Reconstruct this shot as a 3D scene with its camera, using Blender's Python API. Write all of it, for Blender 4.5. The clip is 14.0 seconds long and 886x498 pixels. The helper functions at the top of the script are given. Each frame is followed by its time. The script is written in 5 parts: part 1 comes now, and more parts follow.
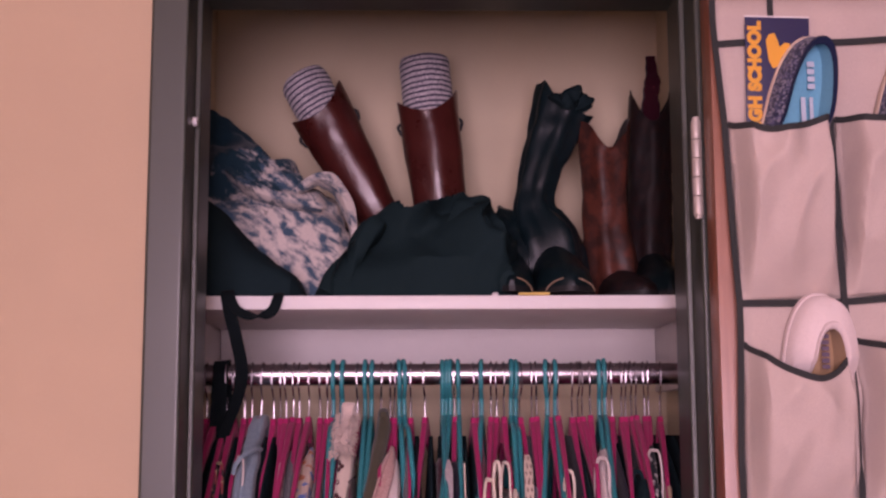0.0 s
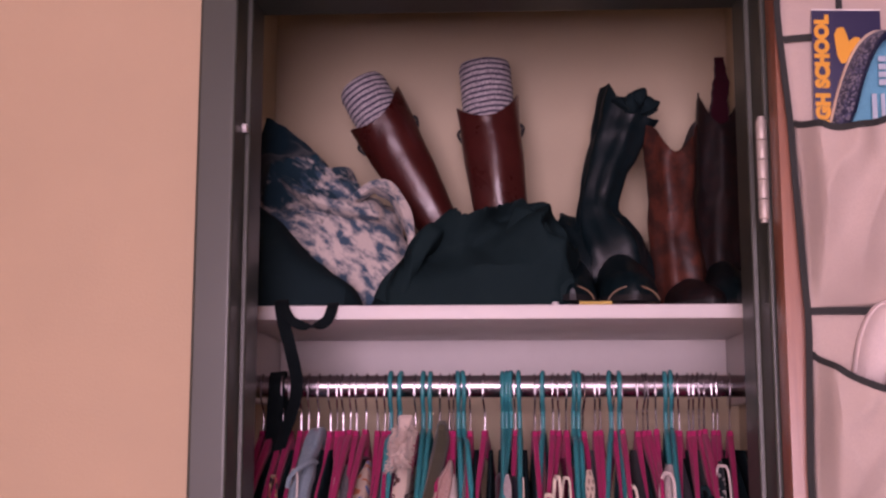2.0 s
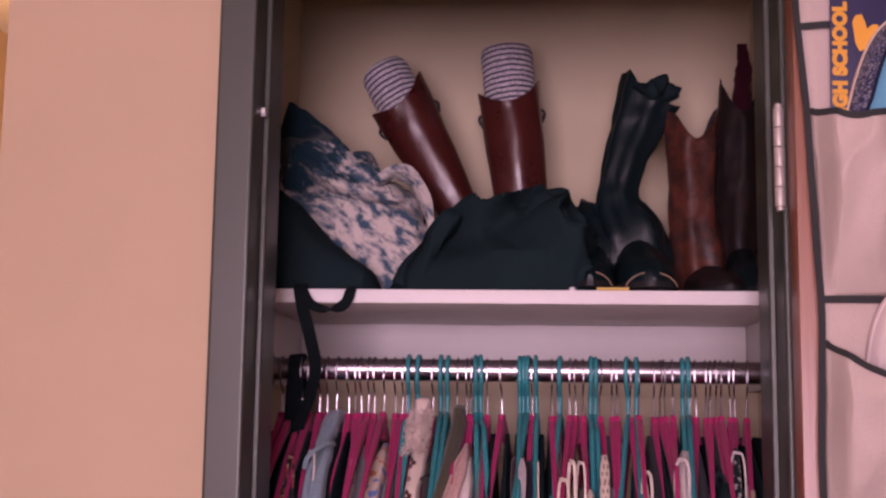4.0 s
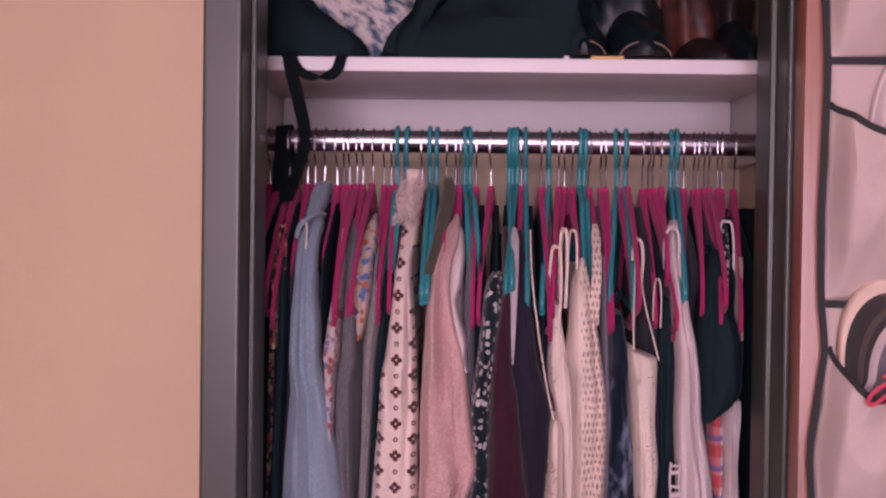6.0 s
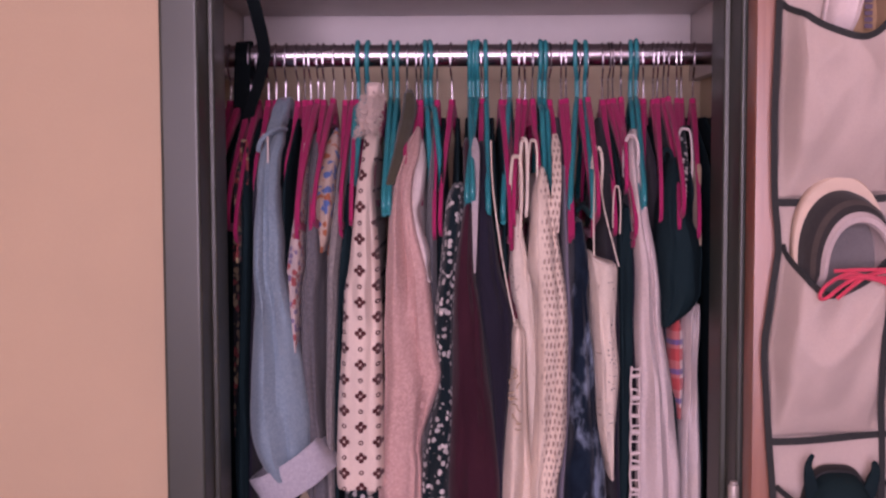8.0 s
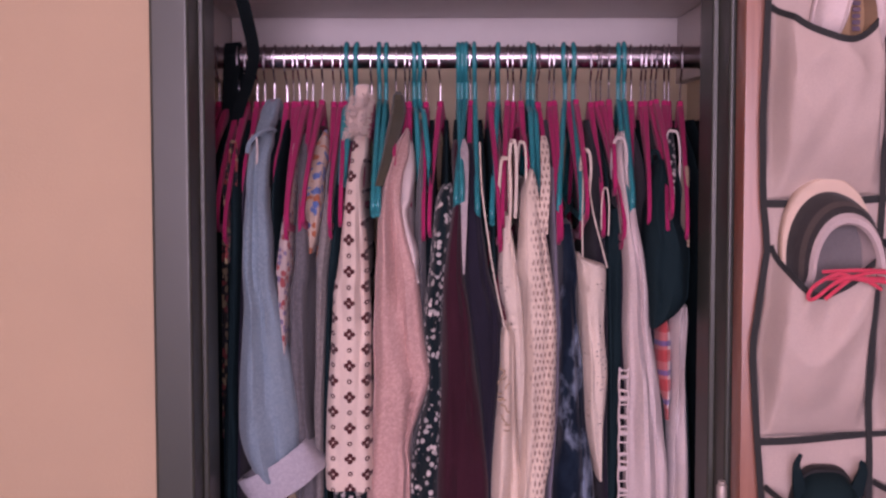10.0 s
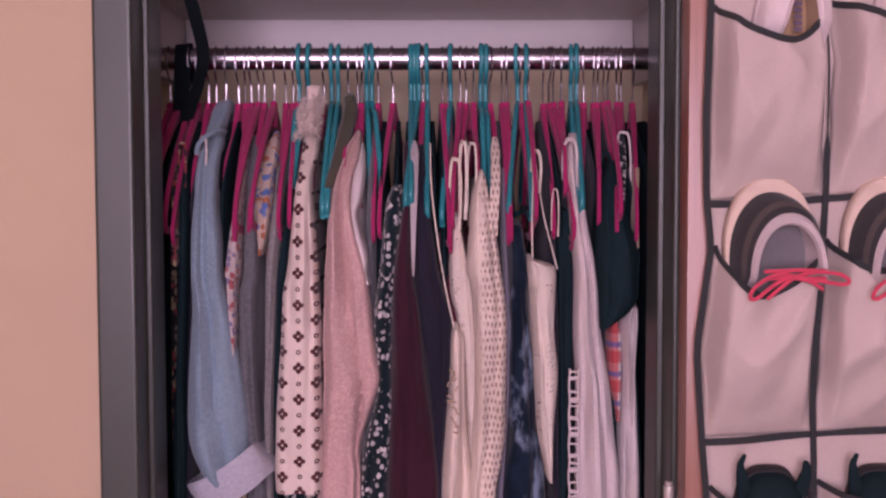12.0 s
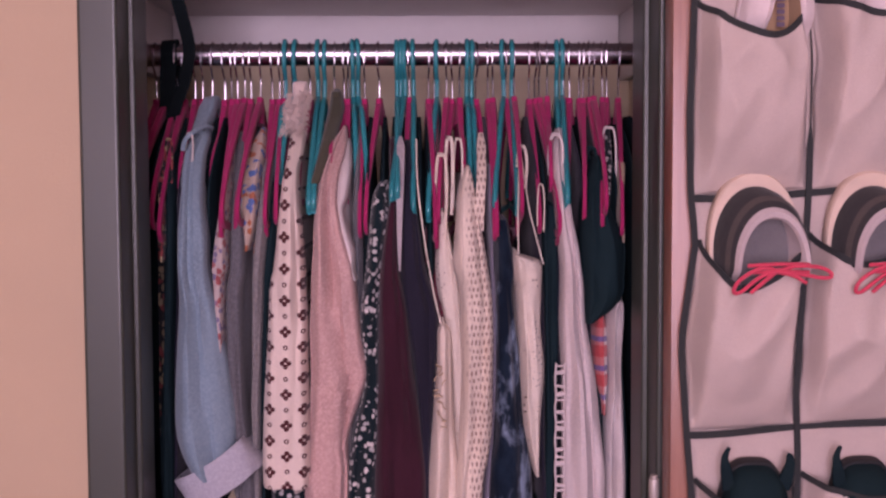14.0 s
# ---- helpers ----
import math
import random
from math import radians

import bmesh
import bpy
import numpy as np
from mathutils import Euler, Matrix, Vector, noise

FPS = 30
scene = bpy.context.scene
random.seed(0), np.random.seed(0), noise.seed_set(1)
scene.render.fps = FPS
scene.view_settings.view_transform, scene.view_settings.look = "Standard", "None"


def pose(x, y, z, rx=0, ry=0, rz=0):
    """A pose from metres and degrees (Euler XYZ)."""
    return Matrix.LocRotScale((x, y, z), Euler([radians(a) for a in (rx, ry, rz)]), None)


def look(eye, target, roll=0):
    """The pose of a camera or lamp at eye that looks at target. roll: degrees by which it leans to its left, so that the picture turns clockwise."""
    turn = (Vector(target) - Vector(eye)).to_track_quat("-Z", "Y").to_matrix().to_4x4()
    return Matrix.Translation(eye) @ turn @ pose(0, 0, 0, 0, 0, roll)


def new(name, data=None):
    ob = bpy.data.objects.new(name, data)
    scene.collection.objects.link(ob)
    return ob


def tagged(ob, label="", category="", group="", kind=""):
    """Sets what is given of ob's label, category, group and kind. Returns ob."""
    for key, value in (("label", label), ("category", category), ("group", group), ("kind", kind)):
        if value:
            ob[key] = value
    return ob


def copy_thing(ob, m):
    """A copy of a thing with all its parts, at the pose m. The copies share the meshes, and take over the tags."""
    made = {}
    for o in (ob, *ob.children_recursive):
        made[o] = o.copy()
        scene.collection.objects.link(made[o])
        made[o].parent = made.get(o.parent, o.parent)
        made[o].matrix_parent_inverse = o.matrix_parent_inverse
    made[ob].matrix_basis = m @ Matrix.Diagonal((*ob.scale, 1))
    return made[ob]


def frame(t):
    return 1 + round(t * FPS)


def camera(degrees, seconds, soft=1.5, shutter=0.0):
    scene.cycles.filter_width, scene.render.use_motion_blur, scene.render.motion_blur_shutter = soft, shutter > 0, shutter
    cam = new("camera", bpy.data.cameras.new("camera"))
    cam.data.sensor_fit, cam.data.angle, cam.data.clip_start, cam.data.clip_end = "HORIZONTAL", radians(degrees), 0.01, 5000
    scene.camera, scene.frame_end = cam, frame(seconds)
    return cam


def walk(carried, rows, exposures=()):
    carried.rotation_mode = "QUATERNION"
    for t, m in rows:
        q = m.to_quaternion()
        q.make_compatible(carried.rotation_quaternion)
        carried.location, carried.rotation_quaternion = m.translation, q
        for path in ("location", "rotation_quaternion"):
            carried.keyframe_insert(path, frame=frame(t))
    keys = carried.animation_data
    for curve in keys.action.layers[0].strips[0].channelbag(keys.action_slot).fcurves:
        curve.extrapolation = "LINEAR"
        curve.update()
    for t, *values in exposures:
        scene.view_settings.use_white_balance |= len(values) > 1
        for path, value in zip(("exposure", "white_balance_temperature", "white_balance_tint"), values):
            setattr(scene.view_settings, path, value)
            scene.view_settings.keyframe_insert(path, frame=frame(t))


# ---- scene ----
FOV = 39.23
cam = camera(FOV, 14.0, soft=2.45)
PATH = [
    (0, look((-0.0292, -1.4514, 1.5310), (0.0102, 0.5289, 1.8081), -0.25)),
    (0.5, look((-0.0112, -1.4153, 1.5315), (0.0019, 0.5619, 1.8324), 0.33)),
    (1, look((0.0131, -1.3895, 1.5253), (-0.0308, 0.5887, 1.8166), -0.28)),
    (1.5, look((0.0116, -1.4019, 1.5327), (-0.0921, 0.5710, 1.8440), -0.57)),
    (2, look((0.0056, -1.4050, 1.5292), (-0.0891, 0.5701, 1.8292), 0.02)),
    (2.2, look((0.0052, -1.4029, 1.5243), (-0.0810, 0.5758, 1.8023), 0.07)),
    (4.3, look((0.0397, -1.4170, 1.5288), (-0.1359, 0.5562, 1.8035), 0.90)),
    (4.5, look((0.0512, -1.4294, 1.5289), (-0.1633, 0.5389, 1.8116), 0.23)),
    (5, look((0.0383, -1.4347, 1.5230), (-0.1360, 0.5436, 1.7598), 0.48)),
    (5.5, look((0.0025, -1.4177, 1.5051), (-0.1354, 0.5737, 1.6282), 0.48)),
    (6, look((-0.0341, -1.3993, 1.4851), (-0.0939, 0.5994, 1.4444), 0.75)),
    (6.5, look((-0.0442, -1.3948, 1.4451), (-0.0285, 0.6022, 1.3359), 0.39)),
    (7, look((-0.0396, -1.3956, 1.4514), (-0.0216, 0.5995, 1.3128), 0.83)),
    (7.5, look((-0.0306, -1.4072, 1.4462), (-0.0291, 0.5882, 1.3107), 0.14)),
    (7.7, look((-0.0162, -1.4100, 1.4512), (-0.0361, 0.5849, 1.3100), -0.22)),
    (9.8, look((-0.0304, -1.4195, 1.4497), (-0.0220, 0.5762, 1.3191), -0.11)),
    (10, look((-0.0261, -1.4164, 1.4464), (-0.0157, 0.5792, 1.3140), -0.07)),
    (10.5, look((-0.0166, -1.4138, 1.4426), (0.0081, 0.5820, 1.3153), 0.16)),
    (11, look((-0.0023, -1.4060, 1.4296), (0.0247, 0.5890, 1.2904), -0.10)),
    (11.5, look((0.0068, -1.4098, 1.4445), (0.0443, 0.5851, 1.3075), 0.04)),
    (12, look((0.0120, -1.4128, 1.4419), (0.0554, 0.5828, 1.3170), -0.11)),
    (12.5, look((0.0106, -1.4195, 1.4504), (0.0471, 0.5777, 1.3516), -0.07)),
    (13, look((0.0139, -1.4201, 1.4476), (0.0674, 0.5760, 1.3360), 0.11)),
    (13.5, look((0.0139, -1.4219, 1.4452), (0.0659, 0.5742, 1.3308), -0.13)),
    (14, look((0.0174, -1.4180, 1.4419), (0.0759, 0.5768, 1.3096), -0.27)),
]
walk(cam, PATH, exposures=[(0, 0.19, 6550, 66), (5, 0.19, 6550, 66), (6.5, 0.16, 6200, 62), (14, 0.15, 6120, 61)])

# ---- light ----
world = bpy.data.worlds.new("sky")
scene.world = world
world.use_nodes = True
wn = world.node_tree
sky = wn.nodes.new("ShaderNodeTexSky")
sky.sky_type = "NISHITA"
sky.sun_disc = False
sky.sun_elevation, sky.sun_rotation = radians(38), radians(120)
wn.nodes["Background"].inputs["Strength"].default_value = 0.1
wn.links.new(sky.outputs["Color"], wn.nodes["Background"].inputs["Color"])


def lamp(name, kind, energy, color, matrix, **kw):
    d = bpy.data.lights.new(name, kind)
    d.energy, d.color = energy, color
    for k, v in kw.items():
        if k == "size":
            d.size = v
        elif k == "size_y":
            d.shape, d.size_y = "RECTANGLE", v
        elif k == "angle":
            d.angle = v
        elif k == "radius":
            d.shadow_soft_size = v
    o = new(name, d)
    o.matrix_world = matrix
    return o


ROOM = dict(x0=-1.4, x1=2.3, y0=-3.3, h=2.55)
WIN = dict(x0=-0.9, x1=0.4, z0=0.85, z1=2.25)
lamp("window_daylight", "AREA", 80, (1.0, 0.95, 0.9),
     look(((WIN["x0"] + WIN["x1"]) / 2, ROOM["y0"] - 0.05, (WIN["z0"] + WIN["z1"]) / 2),
          ((WIN["x0"] + WIN["x1"]) / 2, 0, (WIN["z0"] + WIN["z1"]) / 2)),
     size=WIN["x1"] - WIN["x0"], size_y=WIN["z1"] - WIN["z0"])
lamp("sun", "SUN", 2.5, (1.0, 0.93, 0.84), look((3, 4, 6), (0, 0, 0)), angle=radians(0.5))
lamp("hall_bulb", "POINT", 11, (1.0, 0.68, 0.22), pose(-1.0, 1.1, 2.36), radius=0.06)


# ---- materials ----
def hexmix(nt, fac, a, b):
    m = nt.nodes.new("ShaderNodeMix")
    m.data_type = "RGBA"
    if hasattr(fac, "links"):
        nt.links.new(fac, m.inputs[0])
    else:
        m.inputs[0].default_value = fac
    for s, c in ((m.inputs[6], a), (m.inputs[7], b)):
        if hasattr(c, "links"):
            nt.links.new(c, s)
        else:
            s.default_value = (*c, 1)
    return m.outputs[2]


def ramp(nt, src, lo, hi):
    r = nt.nodes.new("ShaderNodeMapRange")
    r.inputs[1].default_value, r.inputs[2].default_value = lo, hi
    nt.links.new(src, r.inputs[0])
    return r.outputs[0]


def math_node(nt, op, a, b=None):
    m = nt.nodes.new("ShaderNodeMath")
    m.operation = op
    for i, v in enumerate((a, b)):
        if v is None:
            continue
        if hasattr(v, "links"):
            nt.links.new(v, m.inputs[i])
        else:
            m.inputs[i].default_value = v
    return m.outputs[0]


def coords(nt):
    return nt.nodes.new("ShaderNodeTexCoord").outputs["Object"]


def noise_tex(nt, vec, scale, detail=3.0, rough=0.6):
    n = nt.nodes.new("ShaderNodeTexNoise")
    n.inputs["Scale"].default_value, n.inputs["Detail"].default_value = scale, detail
    n.inputs["Roughness"].default_value = rough
    nt.links.new(vec, n.inputs["Vector"])
    return n.outputs[0]


def voronoi(nt, vec, scale, feature="F1"):
    n = nt.nodes.new("ShaderNodeTexVoronoi")
    n.feature = feature
    n.inputs["Scale"].default_value = scale
    nt.links.new(vec, n.inputs["Vector"])
    return n


def stretch(nt, vec, sx, sy, sz, rx=0, ry=0, rz=0):
    m = nt.nodes.new("ShaderNodeMapping")
    m.inputs["Scale"].default_value = (sx, sy, sz)
    m.inputs["Rotation"].default_value = (radians(rx), radians(ry), radians(rz))
    nt.links.new(vec, m.inputs["Vector"])
    return m.outputs[0]


def base(name):
    m = bpy.data.materials.new(name)
    m.use_nodes = True
    return m, m.node_tree, m.node_tree.nodes["Principled BSDF"]


def bump(nt, bsdf, height, strength, dist):
    b = nt.nodes.new("ShaderNodeBump")
    b.inputs["Strength"].default_value, b.inputs["Distance"].default_value = strength, dist
    nt.links.new(height, b.inputs["Height"])
    nt.links.new(b.outputs[0], bsdf.inputs["Normal"])


def paint(name, col, rough=0.5, vary=0.12, grain=180, blotch=4, bmp=0.25, dist=0.0008, metal=0.0, spec=0.5, vec3=(1, 1, 1)):
    """Painted or plain surface with a fine grain and broad uneven tone."""
    m, nt, b = base(name)
    v = stretch(nt, coords(nt), *vec3)
    big, fine = noise_tex(nt, v, blotch, 4), noise_tex(nt, v, grain, 3)
    dark = tuple(c * (1 - vary) for c in col)
    lite = tuple(min(1, c * (1 + vary * 0.6)) for c in col)
    c1 = hexmix(nt, ramp(nt, big, 0.3, 0.7), dark, lite)
    c2 = hexmix(nt, math_node(nt, "MULTIPLY", ramp(nt, fine, 0.3, 0.75), 0.25), c1, dark)
    nt.links.new(c2, b.inputs["Base Color"])
    r = nt.nodes.new("ShaderNodeMapRange")
    r.inputs[3].default_value, r.inputs[4].default_value = rough - 0.08, min(1, rough + 0.1)
    nt.links.new(big, r.inputs[0])
    nt.links.new(r.outputs[0], b.inputs["Roughness"])
    b.inputs["Metallic"].default_value = metal
    b.inputs["Specular IOR Level"].default_value = spec
    bump(nt, b, fine, bmp, dist)
    return m


def cloth(name, col, pattern=None, rough=0.9, weave=900, sheen=0.15, second=None, third=None, scale=60, bmp=0.35, vary=0.18, slope=None, cut=0.5, dense=0.18, petal=0.76):
    """Woven cloth: threads, broad fading, and an optional printed or dyed pattern."""
    m, nt, b = base(name)
    o = coords(nt)
    thread = noise_tex(nt, stretch(nt, o, 1, 1, 0.35), weave, 2)
    fade = noise_tex(nt, o, 9, 4)
    dark = tuple(c * (1 - vary) for c in col)
    c = hexmix(nt, ramp(nt, fade, 0.3, 0.7), dark, col)
    if pattern == "floral":
        v1 = voronoi(nt, o, scale)
        blot = ramp(nt, math_node(nt, "ADD", v1.outputs["Distance"], math_node(nt, "MULTIPLY", noise_tex(nt, o, scale * 3, 2), 0.35)), petal + 0.05, petal - 0.04)
        pick = nt.nodes.new("ShaderNodeSeparateColor")
        nt.links.new(v1.outputs["Color"], pick.inputs[0])
        two = hexmix(nt, math_node(nt, "GREATER_THAN", pick.outputs[0], 0.5), second, third or second)
        c = hexmix(nt, math_node(nt, "MULTIPLY", blot, math_node(nt, "GREATER_THAN", pick.outputs[1], dense)), c, two)
    elif pattern == "tiedye":
        warp = noise_tex(nt, o, scale * 0.5, 3)
        shift = nt.nodes.new("ShaderNodeVectorMath")
        shift.operation = "MULTIPLY_ADD"
        nt.links.new(warp, shift.inputs[0])
        shift.inputs[1].default_value = (0.03, 0.03, 0.03)
        nt.links.new(stretch(nt, stretch(nt, o, 1, 1, 1, 0, -40, 0), 0.75, 1, 1.7) if slope else stretch(nt, o, 1.4, 1, 0.7), shift.inputs[2])
        w = shift.outputs[0]
        n1 = noise_tex(nt, w, scale, 6, 0.6)
        c = hexmix(nt, ramp(nt, n1, 0.42, 0.58), second, c)
        n2 = noise_tex(nt, w, scale * 0.6, 4)
        if slope:
            s = nt.nodes.new("ShaderNodeSeparateXYZ")
            nt.links.new(o, s.inputs[0])
            lift = math_node(nt, "MULTIPLY", math_node(nt, "SUBTRACT", math_node(nt, "SUBTRACT", s.outputs[2], math_node(nt, "MULTIPLY", s.outputs[0], 0.5)), slope), 2.2)
            n2 = math_node(nt, "ADD", n2, lift)
        c = hexmix(nt, ramp(nt, n2, cut, cut + 0.1), c, third or second)
    elif pattern == "plaid":
        s = nt.nodes.new("ShaderNodeSeparateXYZ")
        nt.links.new(o, s.inputs[0])
        for ax, sh in ((0, 0.3), (2, 0.0)):
            f = math_node(nt, "FRACT", math_node(nt, "ADD", math_node(nt, "MULTIPLY", s.outputs[ax], scale), sh))
            c = hexmix(nt, math_node(nt, "MULTIPLY", math_node(nt, "LESS_THAN", f, 0.4), 0.75), c, second)
            g = math_node(nt, "LESS_THAN", math_node(nt, "ABSOLUTE", math_node(nt, "SUBTRACT", f, 0.62)), 0.09)
            c = hexmix(nt, math_node(nt, "MULTIPLY", g, 0.8), c, third)
    elif pattern == "motif":
        s = nt.nodes.new("ShaderNodeSeparateXYZ")
        nt.links.new(o, s.inputs[0])
        cell_x, cell_z = 0.044, 0.04
        px = math_node(nt, "ADD", math_node(nt, "DIVIDE", s.outputs[0], cell_x), 0.68)
        pz = math_node(nt, "DIVIDE", math_node(nt, "ADD", s.outputs[2], 0.008), cell_z)
        row = math_node(nt, "FLOOR", math_node(nt, "MULTIPLY", pz, 2.0))
        odd = math_node(nt, "MODULO", math_node(nt, "ABSOLUTE", row), 2.0)
        fx = math_node(nt, "SUBTRACT", math_node(nt, "FRACT", math_node(nt, "ADD", px, math_node(nt, "MULTIPLY", odd, 0.5))), 0.5)
        fz = math_node(nt, "SUBTRACT", math_node(nt, "FRACT", math_node(nt, "MULTIPLY", pz, 2.0)), 0.5)
        ax = math_node(nt, "ABSOLUTE", math_node(nt, "MULTIPLY", fx, cell_x))
        az = math_node(nt, "ABSOLUTE", math_node(nt, "MULTIPLY", fz, cell_z / 2))
        # four round petals about a pale heart
        petals = []
        for ox, oz in ((0.0043, 0.0), (0.0, 0.0043)):
            qx, qz = math_node(nt, "SUBTRACT", ax, ox), math_node(nt, "SUBTRACT", az, oz)
            petals.append(math_node(nt, "SQRT", math_node(nt, "ADD", math_node(nt, "MULTIPLY", qx, qx), math_node(nt, "MULTIPLY", qz, qz))))
        keep = math_node(nt, "LESS_THAN", math_node(nt, "MINIMUM", *petals), 0.0032)
        # small ring half way between two motifs
        gx = math_node(nt, "SUBTRACT", cell_x / 2, ax)
        rad = math_node(nt, "SQRT", math_node(nt, "ADD", math_node(nt, "MULTIPLY", gx, gx), math_node(nt, "MULTIPLY", az, az)))
        ring = math_node(nt, "LESS_THAN", math_node(nt, "ABSOLUTE", math_node(nt, "SUBTRACT", rad, 0.0022)), 0.0009)
        c = hexmix(nt, math_node(nt, "MAXIMUM", keep, ring), c, second)
    elif pattern == "stripe":
        s = nt.nodes.new("ShaderNodeSeparateXYZ")
        nt.links.new(o, s.inputs[0])
        wob = math_node(nt, "MULTIPLY", noise_tex(nt, o, 40, 2), 0.004)
        f = math_node(nt, "FRACT", math_node(nt, "MULTIPLY", math_node(nt, "ADD", s.outputs[2], wob), scale))
        c = hexmix(nt, math_node(nt, "LESS_THAN", f, 0.42), c, second)
        c = hexmix(nt, math_node(nt, "MULTIPLY", ramp(nt, noise_tex(nt, o, 420, 2), 0.45, 0.6), 0.6), c, second)
    elif pattern == "heather":
        n1 = noise_tex(nt, o, 260, 4, 0.7)
        c = hexmix(nt, ramp(nt, n1, 0.4, 0.65), c, second)
    elif pattern == "crochet":
        s = nt.nodes.new("ShaderNodeSeparateXYZ")
        nt.links.new(o, s.inputs[0])
        drift = noise_tex(nt, o, 45, 3)
        px = math_node(nt, "ADD", math_node(nt, "MULTIPLY", s.outputs[0], scale), math_node(nt, "MULTIPLY", drift, 1.0))
        pz = math_node(nt, "ADD", math_node(nt, "MULTIPLY", s.outputs[2], scale * 0.55), math_node(nt, "MULTIPLY", drift, 1.2))
        odd = math_node(nt, "MODULO", math_node(nt, "ABSOLUTE", math_node(nt, "FLOOR", pz)), 2.0)
        fx = math_node(nt, "SUBTRACT", math_node(nt, "FRACT", math_node(nt, "ADD", px, math_node(nt, "MULTIPLY", odd, 0.5))), 0.5)
        fz = math_node(nt, "MULTIPLY", math_node(nt, "SUBTRACT", math_node(nt, "FRACT", pz), 0.5), 0.8)
        rad = math_node(nt, "SQRT", math_node(nt, "ADD", math_node(nt, "MULTIPLY", fx, fx), math_node(nt, "MULTIPLY", fz, fz)))
        side = ramp(nt, math_node(nt, "ADD", s.outputs[0], math_node(nt, "MULTIPLY", math_node(nt, "SUBTRACT", drift, 0.5), 0.02)), -0.004, 0.003)
        # stitch holes are not cut through: their dark depth is put into the colour
        c = hexmix(nt, math_node(nt, "MULTIPLY", math_node(nt, "MULTIPLY", ramp(nt, rad, 0.31, 0.18), 0.9), side), c, second)
        # grooves between upright ridges, shaded by the same dark colour
        rib_shade = math_node(nt, "ABSOLUTE", math_node(nt, "SUBTRACT", math_node(nt, "FRACT", math_node(nt, "MULTIPLY", px, 0.5)), 0.5))
        c = hexmix(nt, math_node(nt, "MULTIPLY", ramp(nt, rib_shade, 0.1, 0.0), 0.35), c, second)
    tone = hexmix(nt, math_node(nt, "MULTIPLY", ramp(nt, thread, 0.35, 0.7), 0.13), c, (0.004, 0.004, 0.004))
    nt.links.new(tone, b.inputs["Base Color"])
    b.inputs["Roughness"].default_value = rough
    b.inputs["Sheen Weight"].default_value = sheen
    b.inputs["Specular IOR Level"].default_value = 0.1
    wr = noise_tex(nt, o, 26, 4)
    h = math_node(nt, "ADD", math_node(nt, "MULTIPLY", thread, 0.12), wr)
    bump(nt, b, h, bmp, 0.004)
    if pattern == "lace":
        v2 = voronoi(nt, stretch(nt, o, 1.0, 0.06, 0.75, 0, 12, 0), scale)
        hole = math_node(nt, "LESS_THAN", v2.outputs["Distance"], 0.22)
        hole = math_node(nt, "MULTIPLY", hole, math_node(nt, "GREATER_THAN", noise_tex(nt, o, 22, 2), 0.5))
        clear = nt.nodes.new("ShaderNodeBsdfTransparent")
        mx = nt.nodes.new("ShaderNodeMixShader")
        nt.links.new(hole, mx.inputs[0])
        nt.links.new(b.outputs[0], mx.inputs[1])
        nt.links.new(clear.outputs[0], mx.inputs[2])
        nt.links.new(mx.outputs[0], nt.nodes["Material Output"].inputs["Surface"])
    return m


def leather(name, col, rough=0.3, wear=None, crease=70):
    m, nt, b = base(name)
    o = coords(nt)
    n1, n2 = noise_tex(nt, o, 14, 5, 0.65), noise_tex(nt, o, crease, 4)
    pebble = voronoi(nt, o, 700).outputs["Distance"]
    c = hexmix(nt, ramp(nt, n1, 0.35, 0.7), tuple(x * 0.6 for x in col), col)
    if wear:
        c = hexmix(nt, math_node(nt, "MULTIPLY", ramp(nt, n2, 0.42, 0.58), 0.9), c, wear)
    nt.links.new(c, b.inputs["Base Color"])
    nt.links.new(math_node(nt, "ADD", math_node(nt, "MULTIPLY", n1, 0.25), rough - 0.1), b.inputs["Roughness"])
    b.inputs["Coat Weight"].default_value = 0.25 if rough < 0.35 else 0.06
    b.inputs["Coat Roughness"].default_value = 0.2
    b.inputs["Specular IOR Level"].default_value = 0.5 if rough < 0.35 else 0.3
    bump(nt, b, math_node(nt, "ADD", math_node(nt, "MULTIPLY", pebble, 0.15), n2), 0.25, 0.003)
    return m


def wood(name, col, dark, rough=0.38):
    m, nt, b = base(name)
    o = coords(nt)
    g = noise_tex(nt, stretch(nt, o, 34, 34, 1.6), 1.6, 5, 0.65)
    f = noise_tex(nt, stretch(nt, o, 300, 300, 9), 1.0, 3)
    c = hexmix(nt, ramp(nt, g, 0.32, 0.7), dark, col)
    c = hexmix(nt, math_node(nt, "MULTIPLY", ramp(nt, f, 0.5, 0.75), 0.35), c, dark)
    nt.links.new(c, b.inputs["Base Color"])
    nt.links.new(math_node(nt, "ADD", math_node(nt, "MULTIPLY", g, 0.2), rough - 0.1), b.inputs["Roughness"])
    b.inputs["Coat Weight"].default_value = 0.3
    b.inputs["Coat Roughness"].default_value = 0.25
    bump(nt, b, f, 0.12, 0.0006)
    return m


